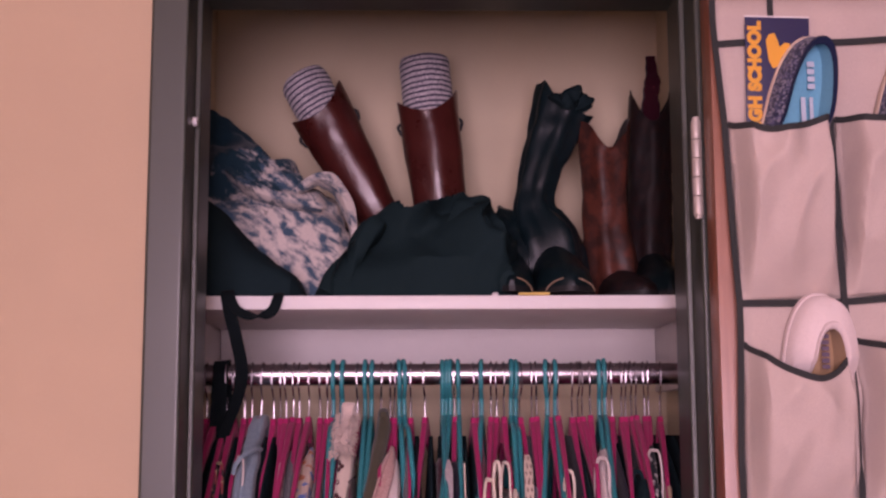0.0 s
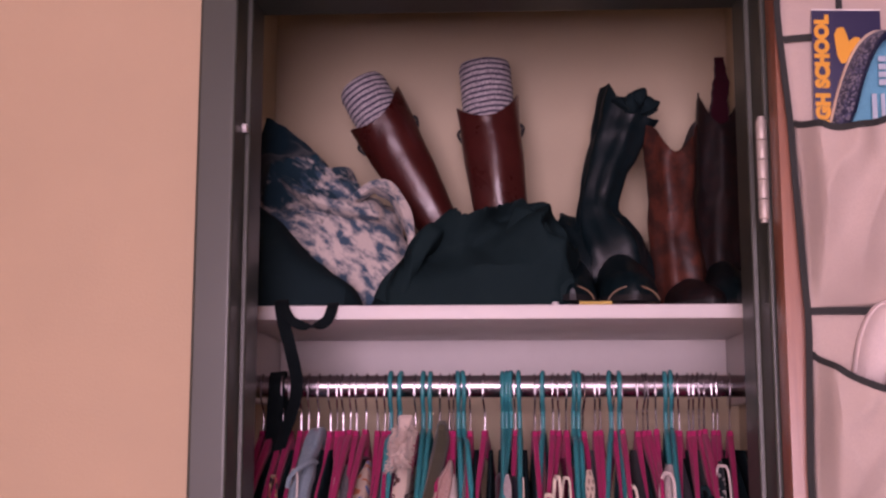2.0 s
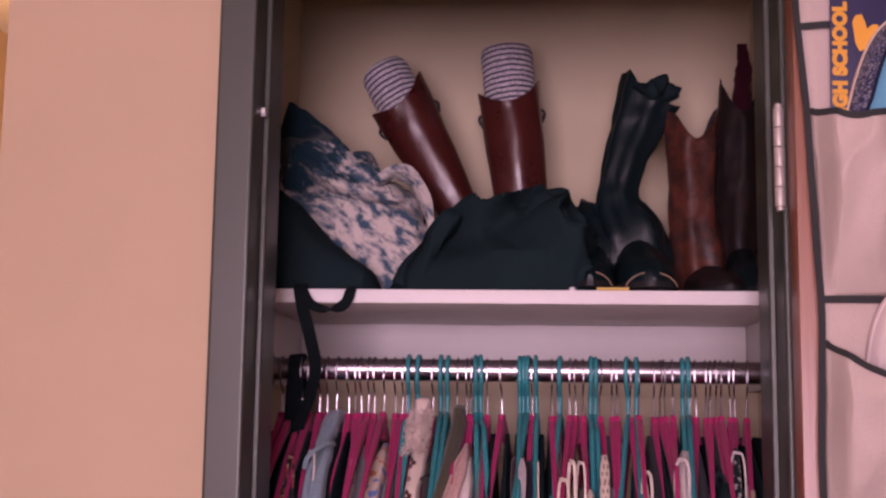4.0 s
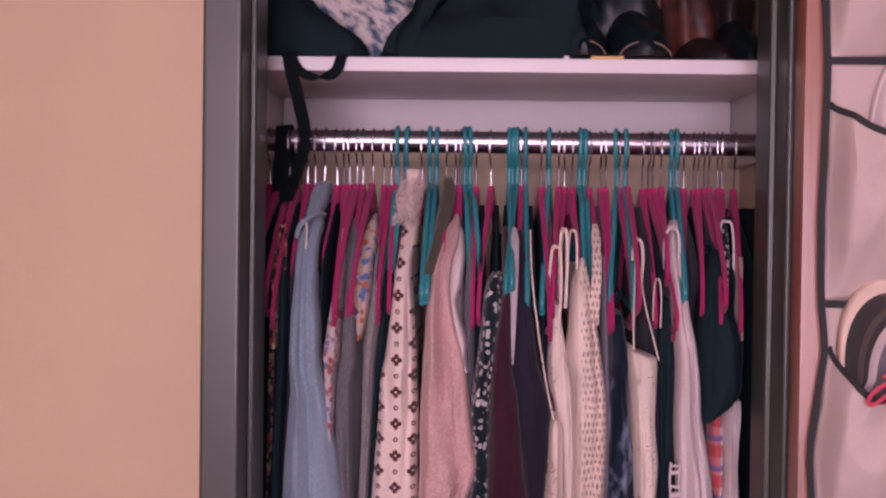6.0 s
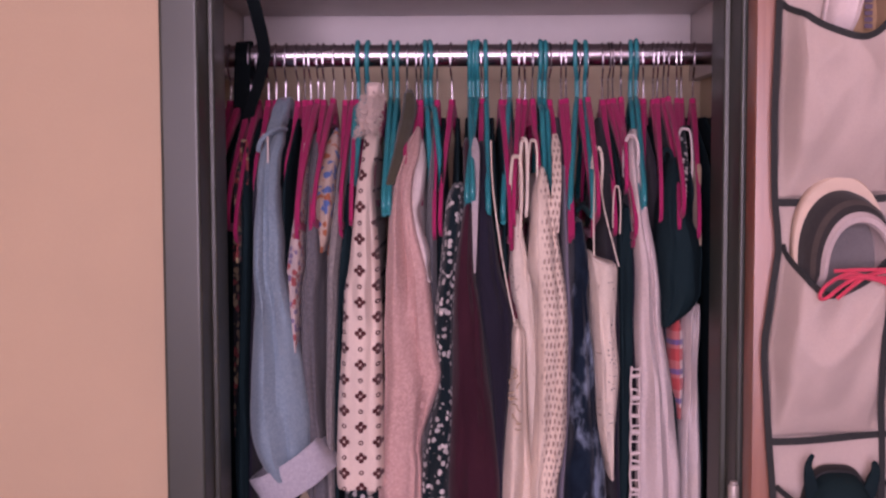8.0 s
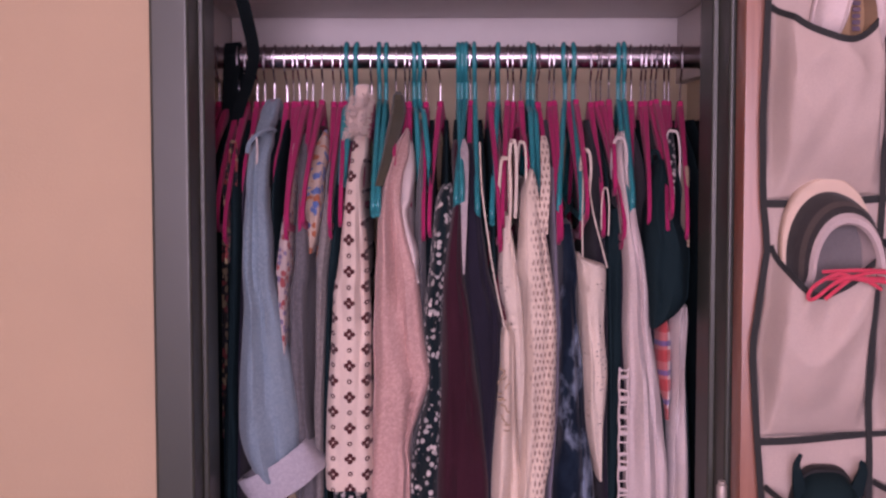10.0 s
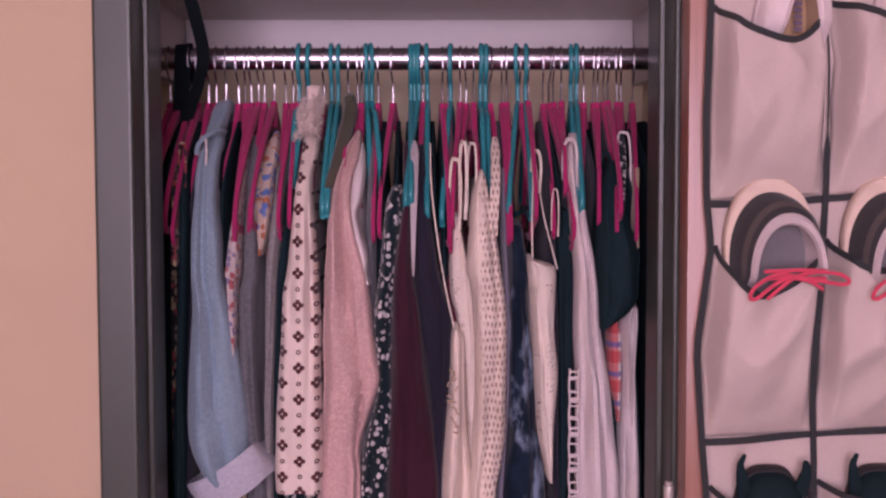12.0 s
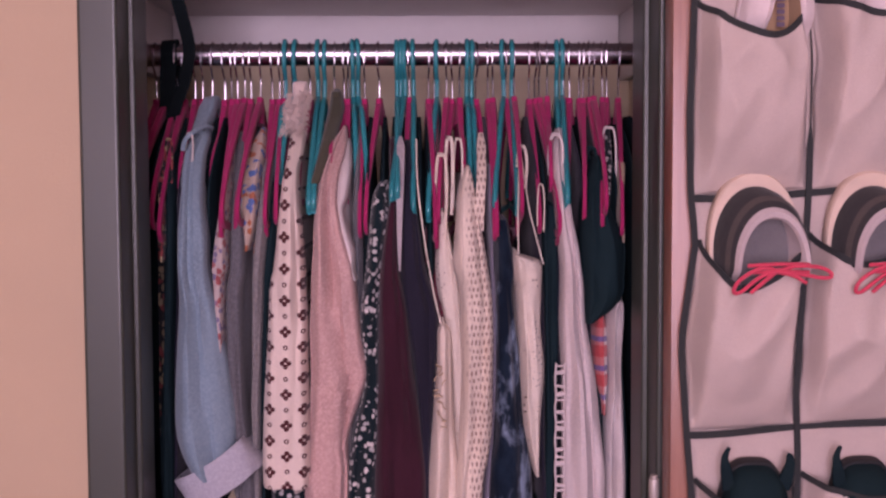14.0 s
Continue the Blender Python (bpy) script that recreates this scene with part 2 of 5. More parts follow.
M = {}
M["wall"] = paint("beige_wall_paint", (0.47, 0.345, 0.22), 0.75, 0.06, 260, 3, 0.35, 0.001)
M["wall2"] = paint("cream_closet_paint", (0.63, 0.525, 0.365), 0.8, 0.08, 260, 3, 0.35, 0.001)
M["ceil"] = paint("white_ceiling_paint", (0.8, 0.77, 0.72), 0.9, 0.06, 120, 3, 0.5, 0.002)
M["floor"] = paint("grey_carpet", (0.2, 0.18, 0.17), 0.95, 0.3, 500, 6, 0.8, 0.004)
M["frame"] = paint("brown_grey_steel_paint", (0.037, 0.043, 0.032), 0.42, 0.05, 420, 5, 0.06, 0.0004, spec=0.45)
M["frame"].node_tree.nodes["Principled BSDF"].inputs["Coat Weight"].default_value = 0.12
M["frame"].node_tree.nodes["Principled BSDF"].inputs["Coat Roughness"].default_value = 0.16
M["white"] = paint("white_shelf_paint", (0.75, 0.71, 0.695), 0.45, 0.06, 200, 8, 0.15)
M["chrome"] = paint("chrome_plating", (0.4, 0.36, 0.385), 0.25, 0.06, 120, 12, 0.02, metal=1.0)
M["hinge"] = paint("satin_beige_hinge", (0.5, 0.44, 0.39), 0.45, 0.12, 200, 30, 0.1, metal=0.35)
M["steel"] = paint("brushed_steel", (0.62, 0.58, 0.55), 0.32, 0.12, 200, 20, 0.1, metal=1.0)
M["door"] = wood("red_brown_door_veneer", (0.36, 0.14, 0.075), (0.2, 0.07, 0.04))
M["pinkvelvet"] = cloth("magenta_velvet", (0.46, 0.03, 0.13), rough=0.9, sheen=0.1, bmp=0.1)
M["teal"] = paint("teal_plastic", (0.009, 0.235, 0.265), 0.32, 0.1, 200, 12, 0.05)
M["ribbon"] = cloth("dark_grey_binding_tape", (0.042, 0.045, 0.044), weave=1400, sheen=0.05)
M["canvas"] = cloth("off_white_canvas", (0.575, 0.465, 0.41), weave=1500, bmp=0.3, vary=0.12)
M["black"] = cloth("black_cotton", (0.01, 0.026, 0.031), sheen=0.0)
M["webbing"] = cloth("black_webbing", (0.006, 0.011, 0.013), weave=1500, sheen=0.02)
# ---- building tools ----
def mesh_of(name, bm, material, smooth=True):
    me = bpy.data.meshes.new(name)
    bmesh.ops.recalc_face_normals(bm, faces=bm.faces)
    bm.to_mesh(me)
    bm.free()
    if material:
        me.materials.append(material)
    if smooth:
        me.polygons.foreach_set("use_smooth", [True] * len(me.polygons))
        me.set_sharp_from_angle(angle=radians(42))
    return me


def thing(name, at, label, category, group="", kind=""):
    """An Empty at a thing's base; its parts hang under it."""
    e = new(name)
    e.empty_display_size = 0.02
    e.location = at
    return tagged(e, label, category, group, kind)


def part(name, bm, material, parent, label="", smooth=True, local=False):
    """One mesh under a thing; its bmesh is given in world metres unless local."""
    top = parent
    off = Vector((0, 0, 0))
    while top is not None:
        off += Vector(top.location)
        top = top.parent
    if not local:
        for v in bm.verts:
            v.co -= off
    o = new(name, mesh_of(name, bm, material, smooth))
    o.parent = parent
    if label:
        tagged(o, label)
    return o


def solo(name, bm, material, label, category, kind="", group="", smooth=True):
    return tagged(new(name, mesh_of(name, bm, material, smooth)), label, category, group, kind)


def box(bm, lo, hi, bevel=0.0):
    t = bmesh.new()
    bmesh.ops.create_cube(t, size=1)
    for v in t.verts:
        v.co = Vector([lo[i] + (v.co[i] + 0.5) * (hi[i] - lo[i]) for i in range(3)])
    if bevel:
        bmesh.ops.bevel(t, geom=t.edges[:], offset=bevel, segments=2, profile=0.6, affect="EDGES")
    vm = {v: bm.verts.new(v.co) for v in t.verts}
    for f in t.faces:
        bm.faces.new([vm[v] for v in f.verts])
    t.free()
    return bm


def smooth_path(pts, n):
    """Catmull-Rom through points of any dimension."""
    p = [np.array(q, float) for q in pts]
    p = [2 * p[0] - p[1]] + p + [2 * p[-1] - p[-2]]
    out = []
    segs = len(p) - 3
    for i in range(n):
        s = i / (n - 1) * segs
        k = min(int(s), segs - 1)
        u = s - k
        a, b, c, d = p[k:k + 4]
        out.append(0.5 * (2 * b + (c - a) * u + (2 * a - 5 * b + 4 * c - d) * u * u + (3 * b - a - 3 * c + d) * u ** 3))
    return out


def sweep(bm, pts, rad, segs=8, n=None, flat=None, side=None, taper=None):
    """A round or flattened tube along points; flat=(wide, thick) and side (its wide direction) make a ribbon."""
    pts = [Vector(q) for q in (smooth_path(pts, n) if n else pts)]
    rings, up = [], Vector(side) if side else Vector((0.3, 0.2, 1))
    for i, q in enumerate(pts):
        d = (pts[min(i + 1, len(pts) - 1)] - pts[max(i - 1, 0)]).normalized()
        a = (up - d * up.dot(d))
        if a.length < 1e-4:
            a = d.orthogonal()
        a.normalize()
        b = d.cross(a)
        if not side:
            up = a
        k = taper(i / (len(pts) - 1)) if taper else 1
        ring = []
        for j in range(segs):
            th = 2 * math.pi * j / segs
            if flat:
                c, s = math.cos(th), math.sin(th)
                ring.append(bm.verts.new(q + a * flat[0] * k * math.copysign(abs(c) ** 0.35, c) + b * flat[1] * k * math.copysign(abs(s) ** 0.35, s)))
            else:
                ring.append(bm.verts.new(q + (a * math.cos(th) + b * math.sin(th)) * rad * k))
        rings.append(ring)
    for r0, r1 in zip(rings, rings[1:]):
        for j in range(segs):
            bm.faces.new((r0[j], r0[(j + 1) % segs], r1[(j + 1) % segs], r1[j]))
    bm.faces.new(rings[0][::-1])
    bm.faces.new(rings[-1])
    return bm


def loft(bm, rings, close_start=True, close_end=True):
    vr = [[bm.verts.new(v) for v in r] for r in rings]
    n = len(vr[0])
    for r0, r1 in zip(vr, vr[1:]):
        for j in range(n):
            bm.faces.new((r0[j], r0[(j + 1) % n], r1[(j + 1) % n], r1[j]))
    if close_start:
        bm.faces.new(vr[0][::-1])
    if close_end:
        bm.faces.new(vr[-1])
    return bm


def ridged(p):
    return 1 - abs(noise.noise(p)) * 2


# ---- setting: the room, the hall beside it and the closet ----
H = ROOM["h"]
X0, X1, Y0 = ROOM["x0"], ROOM["x1"], ROOM["y0"]
CX0, CX1, CY0, CY1 = -0.374, 0.382, 0.115, 0.618
STOP, RAB, FACE = 0.2975, 0.3045, 0.349
HEAD = 2.066


def structure(name, boxes, material, label, category, bevel=0.0):
    bm = bmesh.new()
    for lo, hi in boxes:
        box(bm, lo, hi, bevel)
    return solo(name, bm, material, label, category, "structure")


structure("floor", [((X0 - 0.1, Y0 - 0.1, -0.05), (X1 + 0.1, 3.1, 0))], M["floor"], "grey carpet floor of the bedroom", "floor")
structure("ceiling", [((X0 - 0.1, Y0 - 0.1, H), (X1 + 0.1, 3.1, H + 0.05))], M["ceil"], "white painted ceiling over bedroom and hall", "ceiling")
structure("wall_closet", [((-0.612, 0.0, 0), (-0.3445, 0.115, H)), ((0.3445, 0.0, 0), (X1, 0.115, H)), ((-0.3445, 0.0, HEAD + 0.055), (0.3445, 0.115, H))],
          M["wall"], "beige painted wall around the closet opening", "wall", 0.003)
structure("wall_hall_side", [((-0.612, 0.115, 0), (-0.5, 3.0, H))], M["wall"], "beige wall of the hall behind the closet corner", "wall")
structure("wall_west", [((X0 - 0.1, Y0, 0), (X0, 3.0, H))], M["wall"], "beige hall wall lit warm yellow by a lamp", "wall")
structure("wall_hall_end", [((X0, 3.0, 0), (-0.5, 3.1, H))], M["wall"], "beige wall at the end of the hall", "wall")
structure("wall_east", [((X1, Y0, 0), (X1 + 0.1, 0.115, H))], M["wall"], "beige painted bedroom wall", "wall")
structure("wall_south", [((X0 - 0.1, Y0 - 0.12, 0), (WIN["x0"], Y0, H)), ((WIN["x1"], Y0 - 0.12, 0), (X1 + 0.1, Y0, H)),
                         ((WIN["x0"], Y0 - 0.12, 0), (WIN["x1"], Y0, WIN["z0"])), ((WIN["x0"], Y0 - 0.12, WIN["z1"]), (WIN["x1"], Y0, H))],
          M["wall"], "beige bedroom wall with the window opening", "wall")
structure("closet_wall_back", [((CX0 - 0.05, CY1, 0), (CX1 + 0.05, CY1 + 0.05, H))], M["wall2"], "cream painted back wall inside the closet", "wall")
structure("closet_wall_left", [((CX0 - 0.05, CY0, 0), (CX0, CY1, H))], M["wall2"], "cream painted side wall inside the closet", "wall")
structure("closet_wall_right", [((CX1, CY0, 0), (CX1 + 0.05, CY1, H))], M["wall2"], "cream painted side wall inside the closet", "wall")


def door_frame():
    """Pressed steel frame: face, rabbet for the door, stop and return, as one swept profile on three sides."""
    corners = [((FACE, -0.007), 0.004), ((RAB, -0.007), 0.0045), ((RAB, 0.049), 0.002), ((STOP, 0.049), 0.0038), ((STOP, 0.12), 0.003)]
    line = [(FACE, 0.0)] + [c for c, r in corners] + [(FACE, 0.12)]
    prof = [line[0]]
    for k, (c, r) in enumerate(corners):
        c, p, q = Vector(c), Vector(line[k]), Vector(line[k + 2])
        a, b = c + (p - c).normalized() * r, c + (q - c).normalized() * r
        ring = [a + (p - c).normalized() * 0.0006] + [a * (1 - t) ** 2 + c * 2 * t * (1 - t) + b * t * t for t in np.linspace(0, 1, 6)] + [b + (q - c).normalized() * 0.0006]
        prof += [(m.x, m.y) for m in ring]
    prof.append(line[-1])
    f = thing("door_frame", (0, 0, 0), "dark brown-grey painted steel door frame around the closet", "door frame", kind="structure")
    for sgn in (-1, 1):
        bm = bmesh.new()
        rings = [[Vector((sgn * px, py, z if z == 0 else HEAD + (px - STOP))) for px, py in prof] for z in (0, 1)]
        loft(bm, rings)
        part("jamb", bm, M["frame"], f)
    bm = bmesh.new()
    loft(bm, [[Vector((sgn * px, py, HEAD + (px - STOP))) for px, py in prof] for sgn in (-1, 1)])
    part("head", bm, M["frame"], f)
    bm = bmesh.new()
    sweep(bm, [(-RAB + 0.0005, 0.034, 1.896), (-RAB + 0.006, 0.034, 1.896)], 0.0055, 14)
    part("door_silencer", bm, M["white"], f, "small round grey rubber door silencer")
    bm = bmesh.new()
    sweep(bm, [(-RAB + 0.0005, 0.03, 1.05), (-RAB + 0.0015, 0.03, 1.05)], 0.004, 10)
    part("screw", bm, M["steel"], f)
    return f


door_frame()


def closet_door():
    d = thing("door_1", (0.31, -0.02, 0), "red-brown wooden closet door swung fully open against the wall", "door", kind="structure")
    bm = bmesh.new()
    box(bm, (0.307, -0.070, 0.012), (0.905, -0.026, 2.06), 0.002)
    part("door_leaf", bm, M["door"], d)
    for z in (1.885, 1.083, 0.28):
        bm = bmesh.new()
        for k in range(5):
            a, b = z - 0.114 * k / 5, z - 0.114 * (k + 1) / 5
            sweep(bm, [(0.3, -0.0165, a - 0.0004), (0.3, -0.0165, a - 0.0016), (0.3, -0.0165, b + 0.0016), (0.3, -0.0165, b + 0.0004)], 0.0062, 14,
                  taper=lambda s: 0.93 if s < 0.1 or s > 0.9 else 1.0)
        sweep(bm, [(0.3, -0.0165, z), (0.3, -0.0165, z + 0.004)], 0.0045, 12)
        sweep(bm, [(0.3, -0.0165, z - 0.114), (0.3, -0.0165, z - 0.118)], 0.0045, 12)
        h = part("hinge", bm, M["hinge"], d, "satin steel butt hinge with five knuckles")
    return d


closet_door()


def window_unit():
    w = thing("window_1", ((WIN["x0"] + WIN["x1"]) / 2, Y0, WIN["z0"]), "white framed bedroom window letting in daylight", "window", kind="structure")
    bm = bmesh.new()
    t = 0.05
    for lo, hi in (((WIN["x0"], Y0 - 0.035, WIN["z0"]), (WIN["x0"] + t, Y0 + 0.01, WIN["z1"])), ((WIN["x1"] - t, Y0 - 0.035, WIN["z0"]), (WIN["x1"], Y0 + 0.01, WIN["z1"])),
                   ((WIN["x0"] + t, Y0 - 0.035, WIN["z0"]), (WIN["x1"] - t, Y0 + 0.01, WIN["z0"] + t)), ((WIN["x0"] + t, Y0 - 0.035, WIN["z1"] - t), (WIN["x1"] - t, Y0 + 0.01, WIN["z1"]))):
        box(bm, lo, hi, 0.003)
    part("window_frame", bm, M["white"], w)


window_unit()


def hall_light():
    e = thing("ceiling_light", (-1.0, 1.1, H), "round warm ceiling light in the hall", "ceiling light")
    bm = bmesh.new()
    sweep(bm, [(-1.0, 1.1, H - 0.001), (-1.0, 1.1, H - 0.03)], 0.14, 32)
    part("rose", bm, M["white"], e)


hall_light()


# shelf, its cleats and the rail
shelf = thing("closet_shelf", (0, 0.43, 1.685), "white painted wooden closet shelf above the hanging rail", "shelf")
bm = bmesh.new()
box(bm, (CX0 + 0.001, 0.2425, 1.685), (CX1 - 0.001, CY1 - 0.001, 1.703), 0.0006)
part("board", bm, M["white"], shelf)
bm = bmesh.new()
box(bm, (CX0 + 0.001, 0.236, 1.6845), (CX1 - 0.001, 0.2425, 1.7032), 0.0016)
part("edge_strip", bm, M["white"], shelf, "painted front edge strip")
bm = bmesh.new()
box(bm, (CX0 + 0.02, CY1 - 0.02, 1.611), (CX1 - 0.02, CY1 - 0.001, 1.6845), 0.0015)
solo("back_cleat", bm, M["white"], "white painted board under the shelf on the back wall", "cleat")
for sx, a, b in ((-1, CX0 + 0.0006, CX0 + 0.019), (1, CX1 - 0.019, CX1 - 0.0006)):
    bm = bmesh.new()
    box(bm, (a, 0.245, 1.58), (b, CY1 - 0.001, 1.6845), 0.0015)
    solo("side_cleat", bm, M["white"], "white painted side board carrying shelf and rail", "cleat", group="side boards of the closet")
ROD = Vector((0, 0.366, 1.601))
rail = thing("hanging_rail", (0, ROD.y, ROD.z), "polished chrome hanging rail full of hangers", "clothes rail")
bm = bmesh.new()
sweep(bm, [(CX0 + 0.019, ROD.y, ROD.z), (CX1 - 0.019, ROD.y, ROD.z)], 0.0155, 36)
part("tube", bm, M["chrome"], rail)
for x, s in ((CX0 + 0.0195, 1), (CX1 - 0.0195, -1)):
    bm = bmesh.new()
    sweep(bm, [(x, ROD.y, ROD.z), (x + s * 0.004, ROD.y, ROD.z), (x + s * 0.005, ROD.y, ROD.z), (x + s * 0.014, ROD.y, ROD.z)], 0.024, 28,
          taper=lambda u: 1 if u < 0.5 else 0.68)
    part("flange", bm, M["chrome"], rail)


# ---- hangers ----
def hook_path(r):
    """Round the rail, from the neck below it; local to the rail's axis."""
    pts = [(0, 0.002, -0.068), (0, 0.002, -0.036), (0, -0.005, -0.029), (0, -r * 0.9, -0.017)]
    for a in (190, 160, 125, 90, 55, 20, -10):
        pts.append((0, math.cos(radians(a)) * r, math.sin(radians(a)) * r))
    return pts


def pink_hanger(at, half=0.21, low=0.0):
    e = thing("velvet_hanger", at, "slim magenta velvet hanger with chrome hook on the rail", "hanger", "hangers on the rail")
    bm = bmesh.new()
    sweep(bm, hook_path(0.0176), 0.0013, 8, 40)
    part("hook", bm, M["chrome"], e, "thin chrome wire hook", local=True)
    bm = bmesh.new()
    k = half / 0.21
    for s in (-1, 1):
        arm = [(0, 0, -0.074), (0, s * 0.03 * k, -0.086), (0, s * 0.075 * k, -0.113), (0, s * 0.13 * k, -0.152 + low * 0.5), (0, s * 0.18 * k, -0.194 + low), (0, s * 0.204 * k, -0.222 + low), (0, s * 0.21 * k, -0.238 + low),
               (0, s * 0.2 * k, -0.249 + low), (0, s * 0.16 * k, -0.251 + low), (0, 0, -0.251 + low)]
        sweep(bm, arm, 0, 10, 44, flat=(0.0036, 0.0066), side=(1, 0, 0), taper=lambda u: 1.4 - 0.65 * min(1, u * 2.4))
    sweep(bm, [(0, 0, -0.062), (0, 0, -0.072), (0, 0, -0.09), (0, 0, -0.1)], 0, 10, None, flat=(0.0052, 0.013), side=(1, 0, 0), taper=lambda u: 0.8 + 0.5 * u)
    part("body", bm, M["pinkvelvet"], e, "flocked magenta velvet body", local=True)
    return e


def teal_hanger(at, k=1.0):
    e = thing("plastic_hanger", at, "teal plastic tubular hanger on the rail", "hanger", "hangers on the rail")
    bm = bmesh.new()
    sweep(bm, hook_path(0.0195), 0.0033, 10, 40)
    part("hook", bm, M["teal"], e, local=True)
    bm = bmesh.new()
    for s in (-1, 1):
        arm = [(0, 0, -0.062), (0, s * 0.03 * k, -0.074), (0, s * 0.085, -0.112), (0, s * 0.14, -0.152), (0, s * 0.18, -0.184), (0, s * 0.193, -0.202), (0, s * 0.188, -0.214),
               (0, s * 0.17, -0.217), (0, 0, -0.217)]
        arm = [(p[0], p[1] * (k if abs(p[1]) > 0.035 else 1), p[2] + (1 - k) * 0.1 * (abs(p[2]) > 0.1)) for p in arm]
        sweep(bm, arm, 0.0038, 10, 40)
    part("body", bm, M["teal"], e, local=True)
    return e


PINK_X = [-0.307, -0.296, -0.281, -0.27, -0.255, -0.24, -0.23, -0.222, -0.21, -0.202, -0.187, -0.173, -0.161, -0.155, -0.143, -0.118, -0.083,
          -0.07, -0.064, -0.041, -0.021, 0.022, 0.05, 0.058, 0.076, 0.084, 0.094, 0.118, 0.134, 0.141, 0.16, 0.172, 0.193, 0.202, 0.207, 0.219,
          0.244, 0.251, 0.265, 0.272, 0.279, 0.286, 0.298, 0.305, 0.323, -0.336, -0.32]
TEAL_X = [-0.153, -0.139, -0.107, -0.097, -0.058, -0.051, 0.005, 0.011, 0.017, 0.028, 0.062, 0.105, 0.112, 0.156, 0.169, 0.233, 0.241]
rng = random.Random(7)
sizes = [(0.197, 0.0), (0.19, 0.016), (0.178, 0.006), (0.135, 0.045)]
made = {}
for x in PINK_X:
    k = 3 if any(a < x < b for a, b in ((-0.285, -0.225), (-0.15, -0.11), (-0.095, -0.06), (0.088, 0.12), (0.215, 0.25))) else rng.choice((0, 0, 1, 2))
    m = pose(x, ROD.y, ROD.z + rng.uniform(-0.001, 0.0005), rng.gauss(0, 3.5), rng.uniform(-1.5, 1.5), -18 * max(x, 0) + rng.gauss(0, 3.0))
    if k not in made:
        made[k] = pink_hanger((x, ROD.y, ROD.z), *sizes[k])
    else:
        copy_thing(made[k], m)
slim = teal_hanger((TEAL_X[0], ROD.y, ROD.z), 0.68)
first = teal_hanger((TEAL_X[2], ROD.y, ROD.z))
for x in TEAL_X[1:2] + TEAL_X[3:]:
    copy_thing(slim if x < -0.12 or -0.06 < x < -0.045 or 0.1 < x < 0.12 else first, pose(x, ROD.y, ROD.z + rng.uniform(-0.001, 0.0005), rng.gauss(0, 3), rng.uniform(-1.5, 1.5), -18 * max(x, 0) + rng.gauss(0, 3.0)))

# ---- cloth and leather of the things ----
M["denim"] = cloth("washed_denim", (0.22, 0.315, 0.375), "heather", second=(0.26, 0.35, 0.41), weave=1300, vary=0.22)
M["darkfloral"] = cloth("dark_floral_cotton", (0.02, 0.02, 0.024), "floral", second=(0.4, 0.3, 0.17), third=(0.3, 0.06, 0.06), scale=110)
M["redfloral"] = cloth("red_blue_floral_cotton", (0.55, 0.45, 0.42), "floral", second=(0.36, 0.09, 0.09), third=(0.2, 0.17, 0.27), scale=120, petal=0.66)
M["grey"] = cloth("grey_knit", (0.12, 0.12, 0.13), "heather", second=(0.16, 0.155, 0.165))
M["paisley"] = cloth("paisley_cotton", (0.6, 0.47, 0.38), "floral", second=(0.45, 0.15, 0.07), third=(0.1, 0.18, 0.42), scale=95, petal=0.7)
M["heather"] = cloth("heather_grey_jersey", (0.2, 0.185, 0.18), "heather", second=(0.27, 0.25, 0.24))
M["motif"] = cloth("cream_motif_viscose", (0.75, 0.62, 0.53), "motif", second=(0.085, 0.026, 0.028), bmp=0.25, vary=0.08)
M["bwfloral"] = cloth("black_white_floral", (0.008, 0.019, 0.024), "floral", second=(0.66, 0.61, 0.58), third=(0.46, 0.44, 0.42), scale=125, dense=0.34, petal=0.6)
M["olive"] = cloth("olive_cotton", (0.085, 0.078, 0.05))
M["dusty"] = cloth("dusty_pink_knit", (0.56, 0.345, 0.31), "heather", second=(0.64, 0.42, 0.38), weave=1100, bmp=0.5)
M["pale"] = cloth("pale_silky_cotton", (0.66, 0.57, 0.53), "tiedye", second=(0.55, 0.5, 0.5), third=(0.68, 0.6, 0.58), scale=14, rough=0.6)
M["maroon"] = cloth("dark_maroon_knit", (0.05, 0.014, 0.024), sheen=0.1)
M["navyblack"] = cloth("dark_navy_jersey", (0.022, 0.02, 0.034), sheen=0.08)
M["burgundy"] = cloth("burgundy_cotton", (0.14, 0.018, 0.035))
M["embroid"] = cloth("cream_embroidered_cotton", (0.78, 0.66, 0.55), "heather", second=(0.72, 0.58, 0.46))
M["lacecream"] = cloth("cream_lace_cotton", (0.8, 0.69, 0.58), "lace", scale=260, bmp=0.9)
M["crochet"] = cloth("cream_crochet_cotton", (0.8, 0.67, 0.55), "crochet", second=(0.24, 0.15, 0.12), scale=185, bmp=0.6)
M["lilac"] = cloth("grey_lilac_jersey", (0.22, 0.2, 0.25))
M["tiedyenavy"] = cloth("navy_tie_dye_cotton", (0.01, 0.022, 0.04), "tiedye", second=(0.004, 0.01, 0.02), third=(0.2, 0.26, 0.34), scale=26, cut=0.55)
M["fur"] = cloth("cream_fleece", (0.78, 0.62, 0.54), rough=1.0, sheen=0.4, bmp=0.6, weave=300)
M["lilacpale"] = cloth("pale_grey_lining", (0.42, 0.37, 0.38), "heather", second=(0.48, 0.42, 0.43))
M["sheer"] = cloth("white_sheer_cotton", (0.68, 0.59, 0.57), "heather", second=(0.7, 0.59, 0.56), bmp=0.3)
